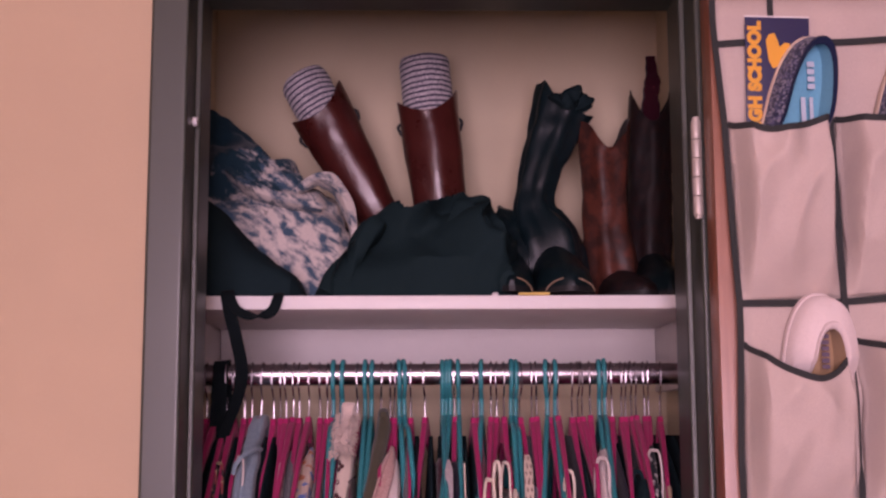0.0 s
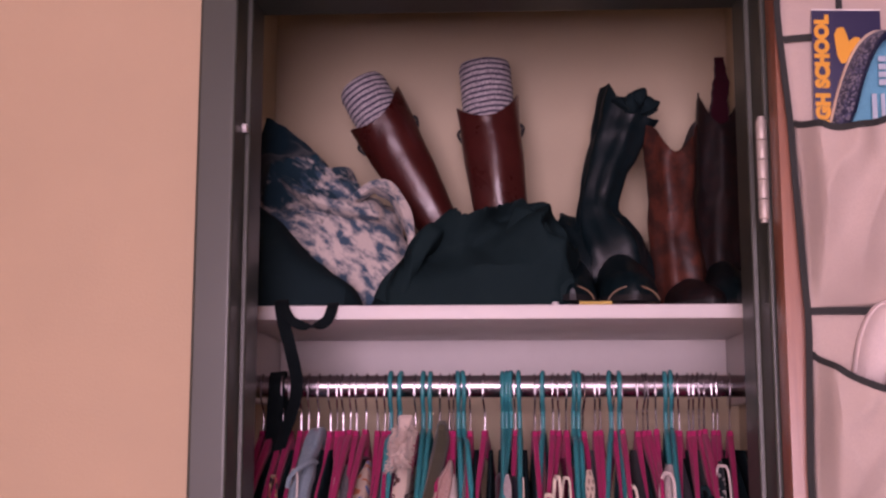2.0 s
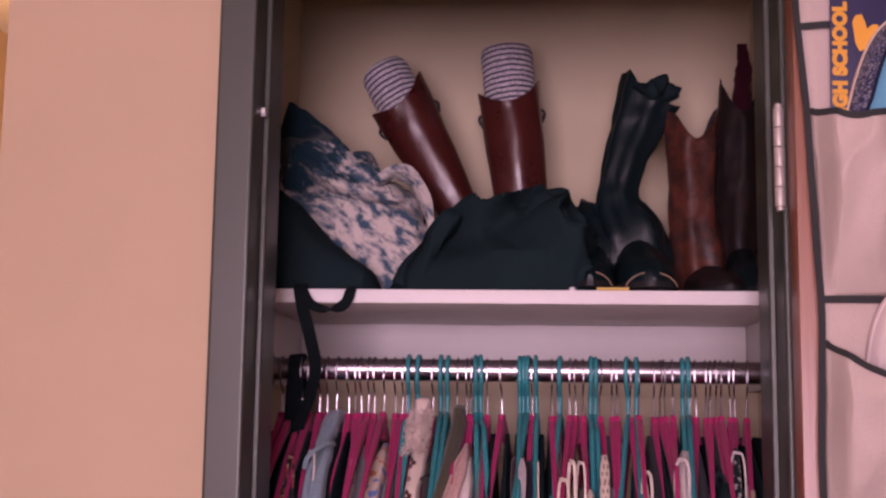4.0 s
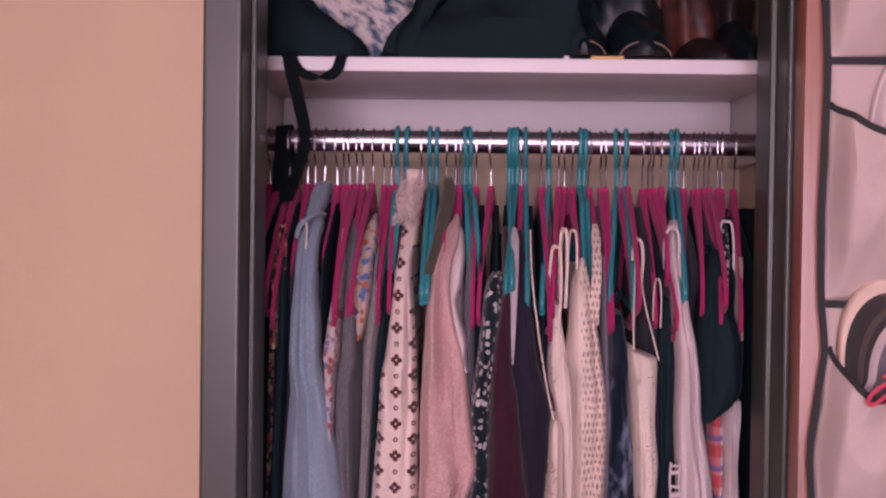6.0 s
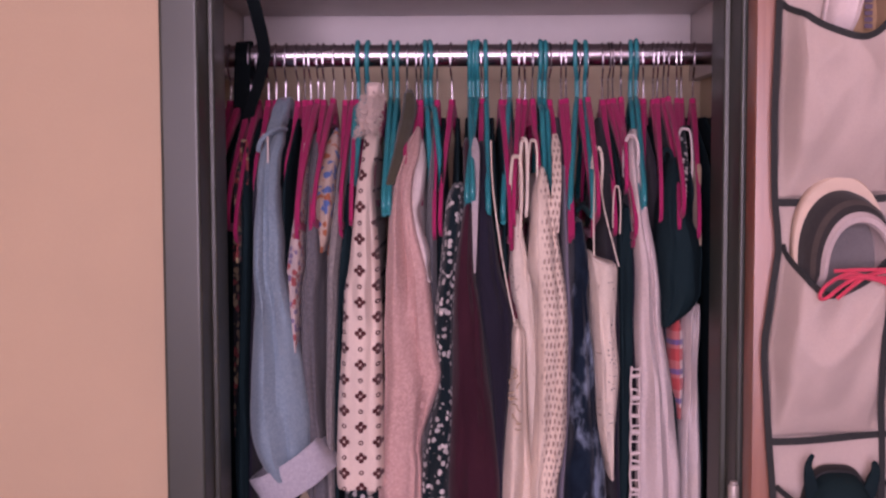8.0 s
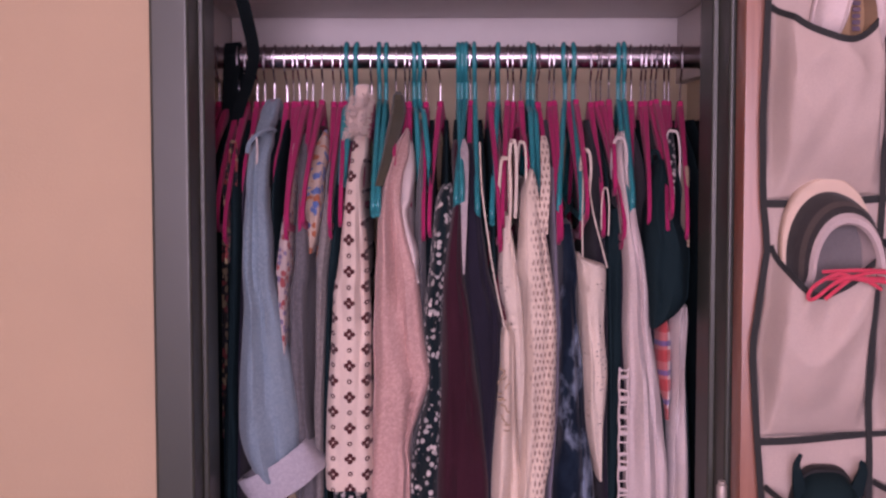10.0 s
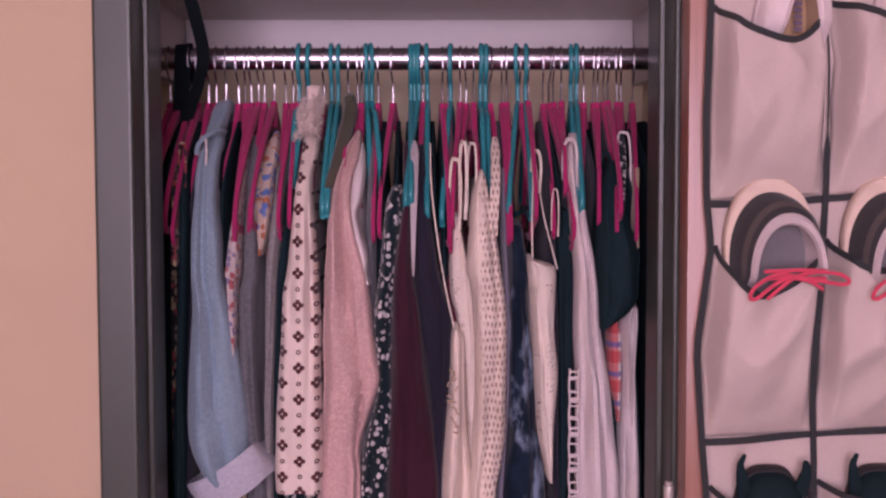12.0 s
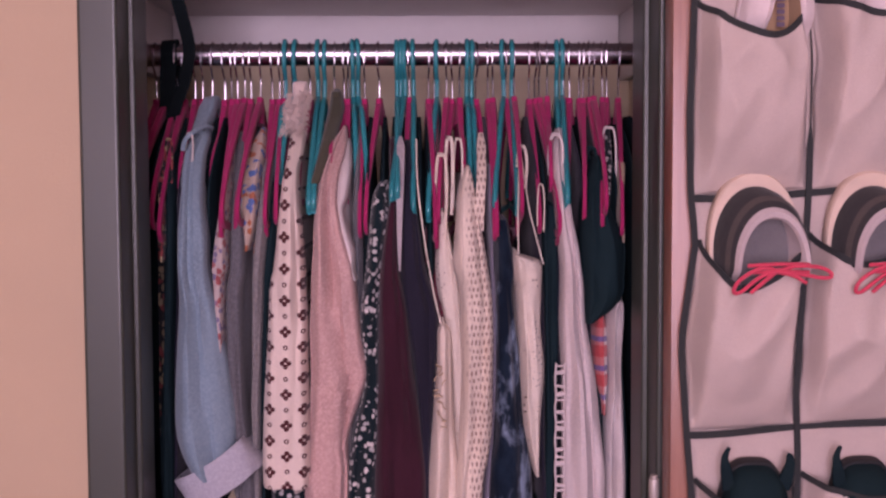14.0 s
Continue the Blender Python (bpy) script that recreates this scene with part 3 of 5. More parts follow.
M["plaid"] = cloth("plaid_cotton", (0.72, 0.6, 0.56), "plaid", second=(0.5, 0.05, 0.05), third=(0.1, 0.11, 0.3), scale=26)
M["tan"] = cloth("tan_cotton", (0.5, 0.36, 0.24))
M["tiedyeblue"] = cloth("blue_white_tie_dye_canvas", (0.66, 0.58, 0.53), "tiedye", second=(0.05, 0.1, 0.15), third=(0.012, 0.042, 0.062), scale=42, slope=0.17, bmp=0.3)
M["jacket"] = cloth("black_nylon", (0.009, 0.024, 0.027), rough=0.85, sheen=0.0, bmp=0.5)
M["bag"] = cloth("black_bag_canvas", (0.009, 0.022, 0.026), sheen=0.0)
M["stripes"] = cloth("navy_white_striped_towel", (0.66, 0.6, 0.62), "stripe", second=(0.07, 0.065, 0.1), scale=118, weave=600, bmp=0.6)
M["riding"] = leather("burgundy_brown_leather", (0.085, 0.016, 0.013), 0.27)
M["blackleather"] = leather("black_leather", (0.004, 0.015, 0.019), 0.37, crease=30)
M["cowboy"] = leather("worn_brown_leather", (0.13, 0.034, 0.02), 0.55, wear=(0.035, 0.013, 0.01), crease=38)
M["darkbrown"] = leather("dark_brown_leather", (0.022, 0.008, 0.008), 0.6, wear=(0.008, 0.006, 0.007))
M["liningdark"] = cloth("dark_boot_lining", (0.03, 0.022, 0.02))
M["rubber"] = paint("black_sole_rubber", (0.012, 0.012, 0.013), 0.6, 0.1)
M["welt"] = paint("tan_sole_welt", (0.2, 0.13, 0.08), 0.6, 0.2)
M["tweed"] = cloth("navy_tweed", (0.035, 0.04, 0.075), "floral", second=(0.2, 0.19, 0.24), third=(0.1, 0.1, 0.17), scale=330)
M["navytrim"] = cloth("navy_binding", (0.014, 0.022, 0.06), sheen=0.05)
M["skyinsole"] = cloth("sky_blue_insole", (0.13, 0.42, 0.56), sheen=0.05, bmp=0.12, vary=0.08)
M["palebar"] = paint("pale_insole_print", (0.45, 0.52, 0.6), 0.8, 0.1)
M["cream_rubber"] = paint("cream_sole_rubber", (0.68, 0.52, 0.4), 0.6, 0.16, 160, 20)
M["offwhite_shoe"] = cloth("off_white_shoe_canvas", (0.76, 0.64, 0.61), weave=1200, bmp=0.2, vary=0.1)
M["taninsole"] = cloth("tan_insole", (0.46, 0.29, 0.16), bmp=0.15)
M["mauveprint"] = paint("mauve_insole_print", (0.13, 0.09, 0.13), 0.8, 0.1)
M["greymesh"] = cloth("dark_grey_shoe_mesh", (0.045, 0.043, 0.042), weave=500, bmp=0.5)
M["brownmesh"] = cloth("brown_grey_shoe_mesh", (0.09, 0.074, 0.066), weave=500, bmp=0.5)
M["greylining"] = cloth("light_grey_shoe_lining", (0.6, 0.5, 0.48), weave=700)
M["greyinsole"] = cloth("grey_insole", (0.2, 0.185, 0.185))
M["lace_pink"] = cloth("coral_pink_shoelace", (0.72, 0.075, 0.12), weave=1500)
M["cardnavy"] = paint("navy_printed_card", (0.022, 0.022, 0.075), 0.4, 0.08)
M["cardyellow"] = paint("golden_yellow_print", (0.75, 0.34, 0.02), 0.45, 0.06)
M["cardedge"] = paint("white_card_edge", (0.75, 0.72, 0.7), 0.6, 0.05)
M["magenta"] = cloth("magenta_scarf_cloth", (0.045, 0.006, 0.014), bmp=0.8)
M["pencil"] = paint("yellow_pencil_lacquer", (0.72, 0.5, 0.12), 0.35, 0.08)


# ---- on the shelf ----
SH = 1.7035


def heap(name, label, category, material, xs, tops, yc, depth, seed, fold=0.012, fine=0.005, lean=0.0, freq=0.62):
    """Soft folded cloth resting on the shelf, its ridge line given by tops over xs."""
    bm = bmesh.new()
    nu, na = 72, 40
    grid = []
    for i in range(nu + 1):
        u = i / nu
        x = xs[0] + (xs[-1] - xs[0]) * u
        top = float(np.interp(x, xs, tops)) - SH
        endf = min(1, (min(u, 1 - u) * 7) ** 0.5 + 0.12)
        col = []
        for j in range(na + 1):
            a = math.pi * j / na
            y = yc - math.cos(a) * depth * endf
            s = math.sin(a) ** 0.55
            z = SH + 0.001 + top * s
            p = Vector((x * 9 + seed, y * 9, z * 9))
            d1 = (ridged(p * freq + Vector((0, 0, y * 4))) - 0.55) * fold
            d2 = noise.noise(Vector((x * 34 + seed, y * 30, z * 34))) * fine
            k = s * min(1, top / 0.03)
            col.append(bm.verts.new((x + (d1 + d2) * 0.7 * k, y - (d1 * 1.3 + d2) * k + lean * s * top, max(SH + 0.0008, z + (d1 * 0.5 + d2) * k))))
        grid.append(col)
    for c0, c1 in zip(grid, grid[1:]):
        for j in range(na):
            bm.faces.new((c0[j], c0[j + 1], c1[j + 1], c1[j]))
    bm.faces.new([c[0] for c in grid] + [c[-1] for c in grid[::-1]])
    bm.faces.new(grid[0])
    bm.faces.new(grid[-1][::-1])
    return bm


def foot(bm, x, heel_y, toe_y, w, h, twist=0.0, z0=SH + 0.012, pointy=0.75):
    """A boot's foot: rings from heel to toe, flat underneath."""
    rings, n = [], 18
    for i in range(n):
        u = i / (n - 1)
        y = heel_y + (toe_y - heel_y) * u
        ww = w * (0.8 + 0.35 * math.sin(u * 2.6)) * (1 if u < 0.72 else max(0.06, math.cos((u - 0.72) / 0.28 * 1.5)) ** pointy)
        hh = h * (1 - 0.62 * min(1, u * 1.15) ** 1.2) * (1 if u < 0.85 else math.cos((u - 0.85) / 0.15 * 1.2))
        xc = x + twist * u
        ring = []
        for j in range(20):
            a = 2 * math.pi * j / 20
            ring.append(Vector((xc + ww * math.cos(a), y, z0 + (hh * max(0, math.sin(a)) ** 0.8))))
        rings.append(ring)
    loft(bm, rings)
    return bm


def sole(bm, x, heel_y, toe_y, w, twist=0.0, t=0.008, heel=0.012):
    outline = []
    for k in range(36):
        u = k / 35
        ww = w * (0.84 + 0.35 * math.sin(u * 2.6)) * (1 if u < 0.72 else max(0.05, math.cos((u - 0.72) / 0.28 * 1.5)) ** 0.75)
        outline.append((x + twist * u, heel_y + (toe_y - 0.004 - heel_y) * u, ww))
    for za, zb in ((SH + heel - t + 0.004, SH + heel + 0.004),):
        lo = [Vector((c[0] + c[2], c[1], za)) for c in outline] + [Vector((c[0] - c[2], c[1], za)) for c in outline[::-1]]
        hi = [Vector((v.x, v.y, zb)) for v in lo]
        loft(bm, [lo, hi])
    box(bm, (x - w * 0.8, heel_y - (heel_y - toe_y) * 0.25, SH), (x + w * 0.8, heel_y + 0.004, SH + heel), 0.002)
    return bm


def shaft(axis, radii, rim, crush=0.0, seed=0.0, squash=1.0, pleats=0.0, n=44, segs=48):
    """An open boot shaft along an axis; rim(a) lifts or lowers its edge. Returns the outer skin and the lining."""
    ax = [Vector(q) for q in smooth_path(axis, n)]
    rr = [float(np.interp(i / (n - 1), [k / (len(radii) - 1) for k in range(len(radii))], radii)) for i in range(n)]
    outer, inner = [], []
    d_top = (ax[-1] - ax[-3]).normalized()
    for i, (c, r) in enumerate(zip(ax, rr)):
        d = (ax[min(i + 1, n - 1)] - ax[max(i - 1, 0)]).normalized()
        side = Vector((1, 0, 0)) - d * d.x
        side.normalize()
        fwd = d.cross(side)
        ring = []
        u = i / (n - 1)
        for j in range(segs):
            a = 2 * math.pi * j / segs
            q = Vector((math.cos(a) * 1.6, math.sin(a) * 1.6 + seed, c.z * 16))
            rad = r * (1 + pleats * max(0, 1 - u * 2.4) * math.sin(11 * a + 3 * noise.noise(Vector((seed, c.z * 20, 1)))) + crush * noise.noise(q) + crush * 0.5 * noise.noise(q * 2.7) + crush * 0.55 * math.sin(6 * a + seed + 2.5 * noise.noise(Vector((seed, c.z * 7, 0)))))
            v = c + side * rad * math.cos(a) + fwd * rad * squash * math.sin(a)
            v += d_top * rim(a) * max(0, (u - 0.75) / 0.25) ** 2
            ring.append(v)
        outer.append(ring)
    ce = [sum(r, Vector()) / segs for r in outer]
    bo, bi = bmesh.new(), bmesh.new()
    lip = [[ce[-1] + (v - ce[-1]) * 0.965 for v in outer[-1]]]
    loft(bo, outer + lip, True, False)
    for i in range(n - 1, n // 2, -1):
        inner.append([ce[i] + (v - ce[i]) * 0.955 for v in outer[i]])
    loft(bi, inner, False, True)
    return bo, bi


def tall_boot(name, label, material, axis, radii, rim, foot_at, toe_y, w, h, twist=0.0, crush=0.05, seed=0.0, squash=1.0, pull=False, welt=None, toe=None, pleats=0.0):
    e = thing(name, (foot_at[0], foot_at[1], SH), label, "boot", "boots on the shelf")
    bo, bi = shaft(axis, radii, rim, crush, seed, squash, pleats)
    part("shaft", bo, material, e)
    part("lining", bi, M["liningdark"], e, "dark lining inside the shaft")
    # toe gives the foot its own leather, to colour in shade
    part("foot", foot(bmesh.new(), foot_at[0], foot_at[1], toe_y, w, h, twist), toe or material, e)
    part("sole", sole(bmesh.new(), foot_at[0], foot_at[1], toe_y, w, twist), M["rubber"], e)
    if welt:
        bm = bmesh.new()
        pts = []
        for k in range(14):
            a = -1.35 + 2.7 * k / 13
            pts.append((foot_at[0] + twist * 0.93 + math.sin(a) * w * 0.98, toe_y + 0.012 - math.cos(a) * 0.004, SH + 0.004 + 0.024 * math.cos(a)))
        sweep(bm, pts, 0.0013, 6, 30)
        part("welt", bm, welt, e, "worn pale edge along the sole")
    if pull:
        for s in (-1, 1):
            bm = bmesh.new()
            c = Vector(axis[-1])
            down = (Vector(axis[-2]) - c).normalized()
            across = Vector((-down.z, 0, down.x))
            sweep(bm, [c + down * 0.03 + across * s * radii[-1] * 0.94, c + down * 0.037 + across * s * radii[-1] * 1.03, c + down * 0.05 + across * s * radii[-1] * 0.93], 0.0026, 8, 12)
            part("buckle", bm, M["rubber"], e, "small dark side buckle")
    return e


tall_boot("riding_boot", "tall burgundy-brown leather riding boot leaning sideways with a towel inside", M["riding"],
          [(-0.02, 0.45, SH + 0.02), (-0.045, 0.45, 1.77), (-0.092, 0.455, 1.853), (-0.14, 0.46, 1.94), (-0.187, 0.465, 2.026)],
          [0.036, 0.034, 0.031, 0.041, 0.049], lambda a: 0.014 * math.cos(a) + 0.012 * math.sin(a) + 0.01 * math.cos(2 * a),
          (-0.02, 0.49), 0.3, 0.036, 0.085, crush=0.04, seed=2.0, pull=True)
tall_boot("riding_boot", "tall burgundy-brown leather riding boot standing upright with a towel inside", M["riding"],
          [(0.012, 0.47, SH + 0.02), (0.012, 0.465, 1.79), (0.004, 0.46, 1.87), (-0.006, 0.46, 1.95), (-0.014, 0.465, 2.032)],
          [0.036, 0.036, 0.042, 0.046, 0.049], lambda a: 0.006 * math.cos(a) + 0.012 * math.cos(2 * a) + 0.014 * math.sin(a),
          (0.012, 0.5), 0.31, 0.036, 0.085, crush=0.035, seed=5.0, pull=True)


def towel_roll(c, axis, r, length, seed):
    """A striped cloth rolled up tight: a cylinder whose end shows the turns."""
    bm = bmesh.new()
    rings = []
    n = 24
    for i in range(n):
        u = i / (n - 1)
        k = 1.0 if u < 0.93 else 1 - (u - 0.93) / 0.07 * 0.1
        rings.append([Vector((math.cos(a) * r * k * (1 + 0.03 * noise.noise(Vector((math.cos(a) * 2, math.sin(a) * 2 + seed, u * 9)))),
                              math.sin(a) * r * k * (1 + 0.03 * noise.noise(Vector((math.cos(a) * 2 + 9, math.sin(a) * 2 + seed, u * 9)))), u * length - 0.06
                              + (0.003 * math.sin(a + seed) if u > 0.9 else 0))) for a in [2 * math.pi * j / 36 for j in range(36)]])
    for k, dz in ((0.8, -0.003), (0.66, 0.001), (0.5, -0.004), (0.32, 0.0), (0.12, -0.004)):
        rings.append([Vector((math.cos(a) * r * k, math.sin(a) * r * k, length - 0.06 + dz)) for a in [2 * math.pi * j / 36 for j in range(36)]])
    loft(bm, rings)
    o = solo("rolled_towel", bm, M["stripes"], "navy and white striped towel rolled inside a boot shaft", "towel", group="towels in the boots")
    d = Vector(axis).normalized()
    o.matrix_world = Matrix.Translation(c) @ d.to_track_quat("Z", "Y").to_matrix().to_4x4()
    return o


towel_roll((-0.186, 0.466, 2.024), (-0.047, 0.004, 0.086), 0.0385, 0.116, 1.0)
towel_roll((-0.015, 0.466, 2.05), (-0.008, 0.003, 0.082), 0.04, 0.116, 4.0)

tall_boot("slouch_boot", "black leather slouch boot with crumpled open shaft", M["blackleather"],
          [(0.178, 0.42, SH + 0.015), (0.172, 0.42, 1.76), (0.165, 0.42, 1.805), (0.15, 0.425, 1.848), (0.151, 0.43, 1.88), (0.163, 0.437, 1.927), (0.177, 0.445, 1.966), (0.188, 0.45, 2.0), (0.2, 0.455, 2.028)],
          [0.05, 0.054, 0.052, 0.033, 0.027, 0.031, 0.036, 0.041, 0.05], lambda a: 0.008 * math.cos(2 * a) + 0.004 * math.cos(5 * a) - 0.014 * math.cos(a),
          (0.172, 0.46), 0.262, 0.036, 0.1, twist=0.012, crush=0.13, seed=3.0, squash=0.7, welt=M["welt"], pleats=0.06)
tall_boot("slouch_boot", "black leather slouch boot collapsed beside the jacket", M["blackleather"],
          [(0.13, 0.44, SH + 0.02), (0.12, 0.43, 1.77), (0.105, 0.44, 1.81), (0.075, 0.46, 1.835)],
          [0.042, 0.05, 0.048, 0.04], lambda a: 0.014 * math.cos(2 * a), (0.112, 0.46), 0.258, 0.03, 0.09, twist=-0.012, crush=0.22, seed=8.0, squash=0.8, welt=M["welt"], pleats=0.05)
# western boots: feet darker than the shafts, shade on the shelf put into colour
tall_boot("cowboy_boot", "worn brown leather western boot with notched top", M["cowboy"],
          [(0.275, 0.46, SH + 0.02), (0.268, 0.45, 1.79), (0.262, 0.45, 1.86), (0.261, 0.45, 1.985)],
          [0.041, 0.041, 0.036, 0.035, 0.041], lambda a: 0.026 * math.cos(2 * a - 0.3) - 0.008 + 0.005 * math.sin(5 * a), (0.268, 0.48), 0.325, 0.033, 0.06, twist=0.03, crush=0.1, seed=6.0, squash=1.1, toe=M["darkbrown"])
tall_boot("cowboy_boot", "dark brown leather western boot at the end of the shelf", M["darkbrown"],
          [(0.335, 0.5, SH + 0.02), (0.335, 0.49, 1.79), (0.338, 0.49, 1.9), (0.342, 0.49, 2.04)],
          [0.034, 0.036, 0.035, 0.034], lambda a: 0.03 * math.cos(2 * a) - 0.01, (0.335, 0.53), 0.33, 0.03, 0.1, crush=0.1, seed=11.0, squash=1.1, toe=M["blackleather"])
bm = bmesh.new()
sweep(bm, [(0.185, 0.425, 2.02), (0.192, 0.425, 2.028), (0.204, 0.423, 2.026), (0.214, 0.425, 2.033), (0.224, 0.428, 2.027), (0.232, 0.434, 2.014)], 0.017, 12, 40, taper=lambda u: 0.85 + 0.22 * math.sin(u * 23) + 0.1 * math.sin(u * 51))
part("crumpled_lining", bm, M["bag"], bpy.data.objects["slouch_boot"])
bm = bmesh.new()
sweep(bm, [(0.343, 0.49, 1.99), (0.344, 0.486, 2.045), (0.347, 0.484, 2.075), (0.346, 0.49, 2.115)], 0, 18, 40, flat=(0.015, 0.01), side=(1, 0, 0), taper=lambda u: 0.95 + 0.07 * math.sin(u * 13) + 0.05 * math.sin(u * 31) - 0.45 * u * u)
solo("scarf", bm, M["magenta"], "magenta scarf stuffed into a dark boot", "scarf")

tie = thing("tie_dye_bag", (-0.24, 0.44, SH), "blue and white tie-dyed cloth bag slumped on the shelf", "bag")
part("body", heap("body", "", "", None, [-0.362, -0.33, -0.30, -0.231, -0.18, -0.145, -0.125, -0.118], [2.0, 1.985, 1.962, 1.915, 1.888, 1.868, 1.815, 1.735],
                  0.44, 0.105, 3.3, 0.036, 0.012), M["tiedyeblue"], tie)
for pts in ([(-0.205, 0.345, 1.868), (-0.175, 0.335, 1.884), (-0.148, 0.345, 1.872), (-0.128, 0.35, 1.83), (-0.122, 0.352, 1.78)],
            [(-0.31, 0.35, 1.9), (-0.27, 0.338, 1.868), (-0.22, 0.332, 1.85), (-0.17, 0.34, 1.842)]):
    bm = bmesh.new()
    sweep(bm, pts, 0, 12, 40, flat=(0.011, 0.006), side=(0.2, -1, 0.3), taper=lambda u: 0.5 + 0.9 * math.sin(math.pi * min(1, u * 0.9 + 0.08)) + 0.12 * math.sin(u * 21))
    part("folded_handle", bm, M["tiedyeblue"], tie)
coat = thing("black_jacket", (-0.02, 0.345, SH), "crumpled black nylon jacket lying on the shelf", "jacket")
part("body", heap("body", "", "", None, [-0.178, -0.15, -0.115, -0.08, -0.046, 0.0, 0.045, 0.075, 0.098, 0.112], [1.712, 1.755, 1.815, 1.83, 1.842, 1.848, 1.846, 1.825, 1.775, 1.715],
                  0.345, 0.088, 9.1, 0.05, 0.009, freq=1.15), M["jacket"], coat)
for pts, r in (([(0.02, 0.3, 1.836), (0.045, 0.29, 1.826), (0.064, 0.285, 1.795), (0.076, 0.28, 1.76), (0.088, 0.275, 1.725)], 0.024),
               ([(-0.085, 0.29, 1.825), (-0.105, 0.28, 1.8), (-0.125, 0.275, 1.77), (-0.15, 0.272, 1.722)], 0.02)):
    bm = bmesh.new()
    sweep(bm, [(p[0], p[1] + 0.004, p[2] - 0.014) for p in pts], 0, 20, 44, flat=(r * 1.15, r * 0.7), side=(0.6, 0, 0.8), taper=lambda u: 0.82 + 0.14 * math.sin(u * 8) + 0.05 * math.sin(u * 17))
    part("sleeve", bm, M["jacket"], coat)
bag = thing("shoulder_bag", (-0.28, 0.31, SH), "black canvas shoulder bag with straps hanging off the shelf", "bag")
part("body", heap("body", "", "", None, [-0.366, -0.34, -0.312, -0.26, -0.22, -0.2, -0.186], [1.86, 1.852, 1.832, 1.783, 1.752, 1.735, 1.707], 0.305, 0.06, 14.0, 0.008, 0.003),
     M["bag"], bag)
for wide, pts in ((0.0072, [(-0.288, 0.262, 1.712), (-0.286, 0.232, 1.704), (-0.274, 0.223, 1.683), (-0.252, 0.221, 1.674), (-0.228, 0.223, 1.68), (-0.22, 0.23, 1.7), (-0.222, 0.262, 1.712)]),
                  (0.0085, [(-0.29, 0.262, 1.713), (-0.289, 0.23, 1.706), (-0.284, 0.226, 1.68), (-0.276, 0.236, 1.645), (-0.272, 0.27, 1.6), (-0.284, 0.3, 1.56), (-0.3, 0.318, 1.525), (-0.31, 0.325, 1.485), (-0.314, 0.33, 1.455)]),
                  (0.0115, [(-0.316, 0.33, 1.46), (-0.316, 0.338, 1.5), (-0.315, 0.345, 1.56), (-0.314, 0.349, 1.6), (-0.314, 0.358, 1.6185), (-0.314, 0.372, 1.6185), (-0.314, 0.384, 1.6), (-0.314, 0.386, 1.55)])):
    bm = bmesh.new()
    sweep(bm, pts, 0, 10, 48, flat=(wide, 0.0014), side=(1, 0.25, 0.12))
    part("strap", bm, M["webbing"], bag, "black webbing strap")
bm = bmesh.new()
sweep(bm, [(0.108, 0.247, SH + 0.0026), (0.112, 0.247, SH + 0.0026), (0.15, 0.2445, SH + 0.0026), (0.151, 0.2445, SH + 0.0026)], 0.0025, 6)
solo("pencil", bm, M["pencil"], "yellow pencil lying at the shelf's edge", "pencil", smooth=False)
bm = bmesh.new()
sweep(bm, [(0.076, 0.244, SH), (0.076, 0.244, SH + 0.003), (0.076, 0.244, SH + 0.004)], 0.0045, 16, taper=lambda u: 1 if u < 0.6 else 0.8)
solo("button", bm, M["white"], "small white button at the shelf's edge", "button")


# ---- clothes ----
def front_of(z):
    """How far forward the cloth lies at a height, along the hanger's shoulder and below it."""
    return float(np.interp(z, [1.36, 1.40, 1.44, 1.475, 1.51, 1.54], [0.148, 0.162, 0.196, 0.242, 0.3, 0.335]))


BEHIND = {"floral_shirt": 0.03, "floral_blouse": 0.02, "grey_cardigan": 0.03, "paisley_blouse": 0.025, "grey_jersey": 0.035, "black_blouse": 0.05, "pale_blouse": 0.02,
          "monochrome_skirt": 0.06, "ditsy_dress": 0.02, "burgundy_tank": 0.06, "lilac_tee": 0.03, "black_trousers": 0.05, "plaid_shirt": 0.035, "white_blouse": 0.02,
          "eyelet_blouse": 0.03, "dark_dress": 0.03, "navy_dress": 0.015, "tie_dye_dress": 0.02, "tan_vest": 0.02, "print_blouse": 0.02}


CREASE = {"pink_sweater": ([1.06, 1.1, 1.18, 1.3, 1.45], [0.75, 0.6, 0.12, 0.0, -0.1]), "denim_shirt": ([1.04, 1.18, 1.3, 1.47], [0.1, -0.02, -0.1, -0.1]),
          "sheer_tunic": ([1.0, 1.2, 1.4], [0.2, 0.1, 0.0]), "white_blouse": ([0.9, 1.3], [-0.3, 0.1])}


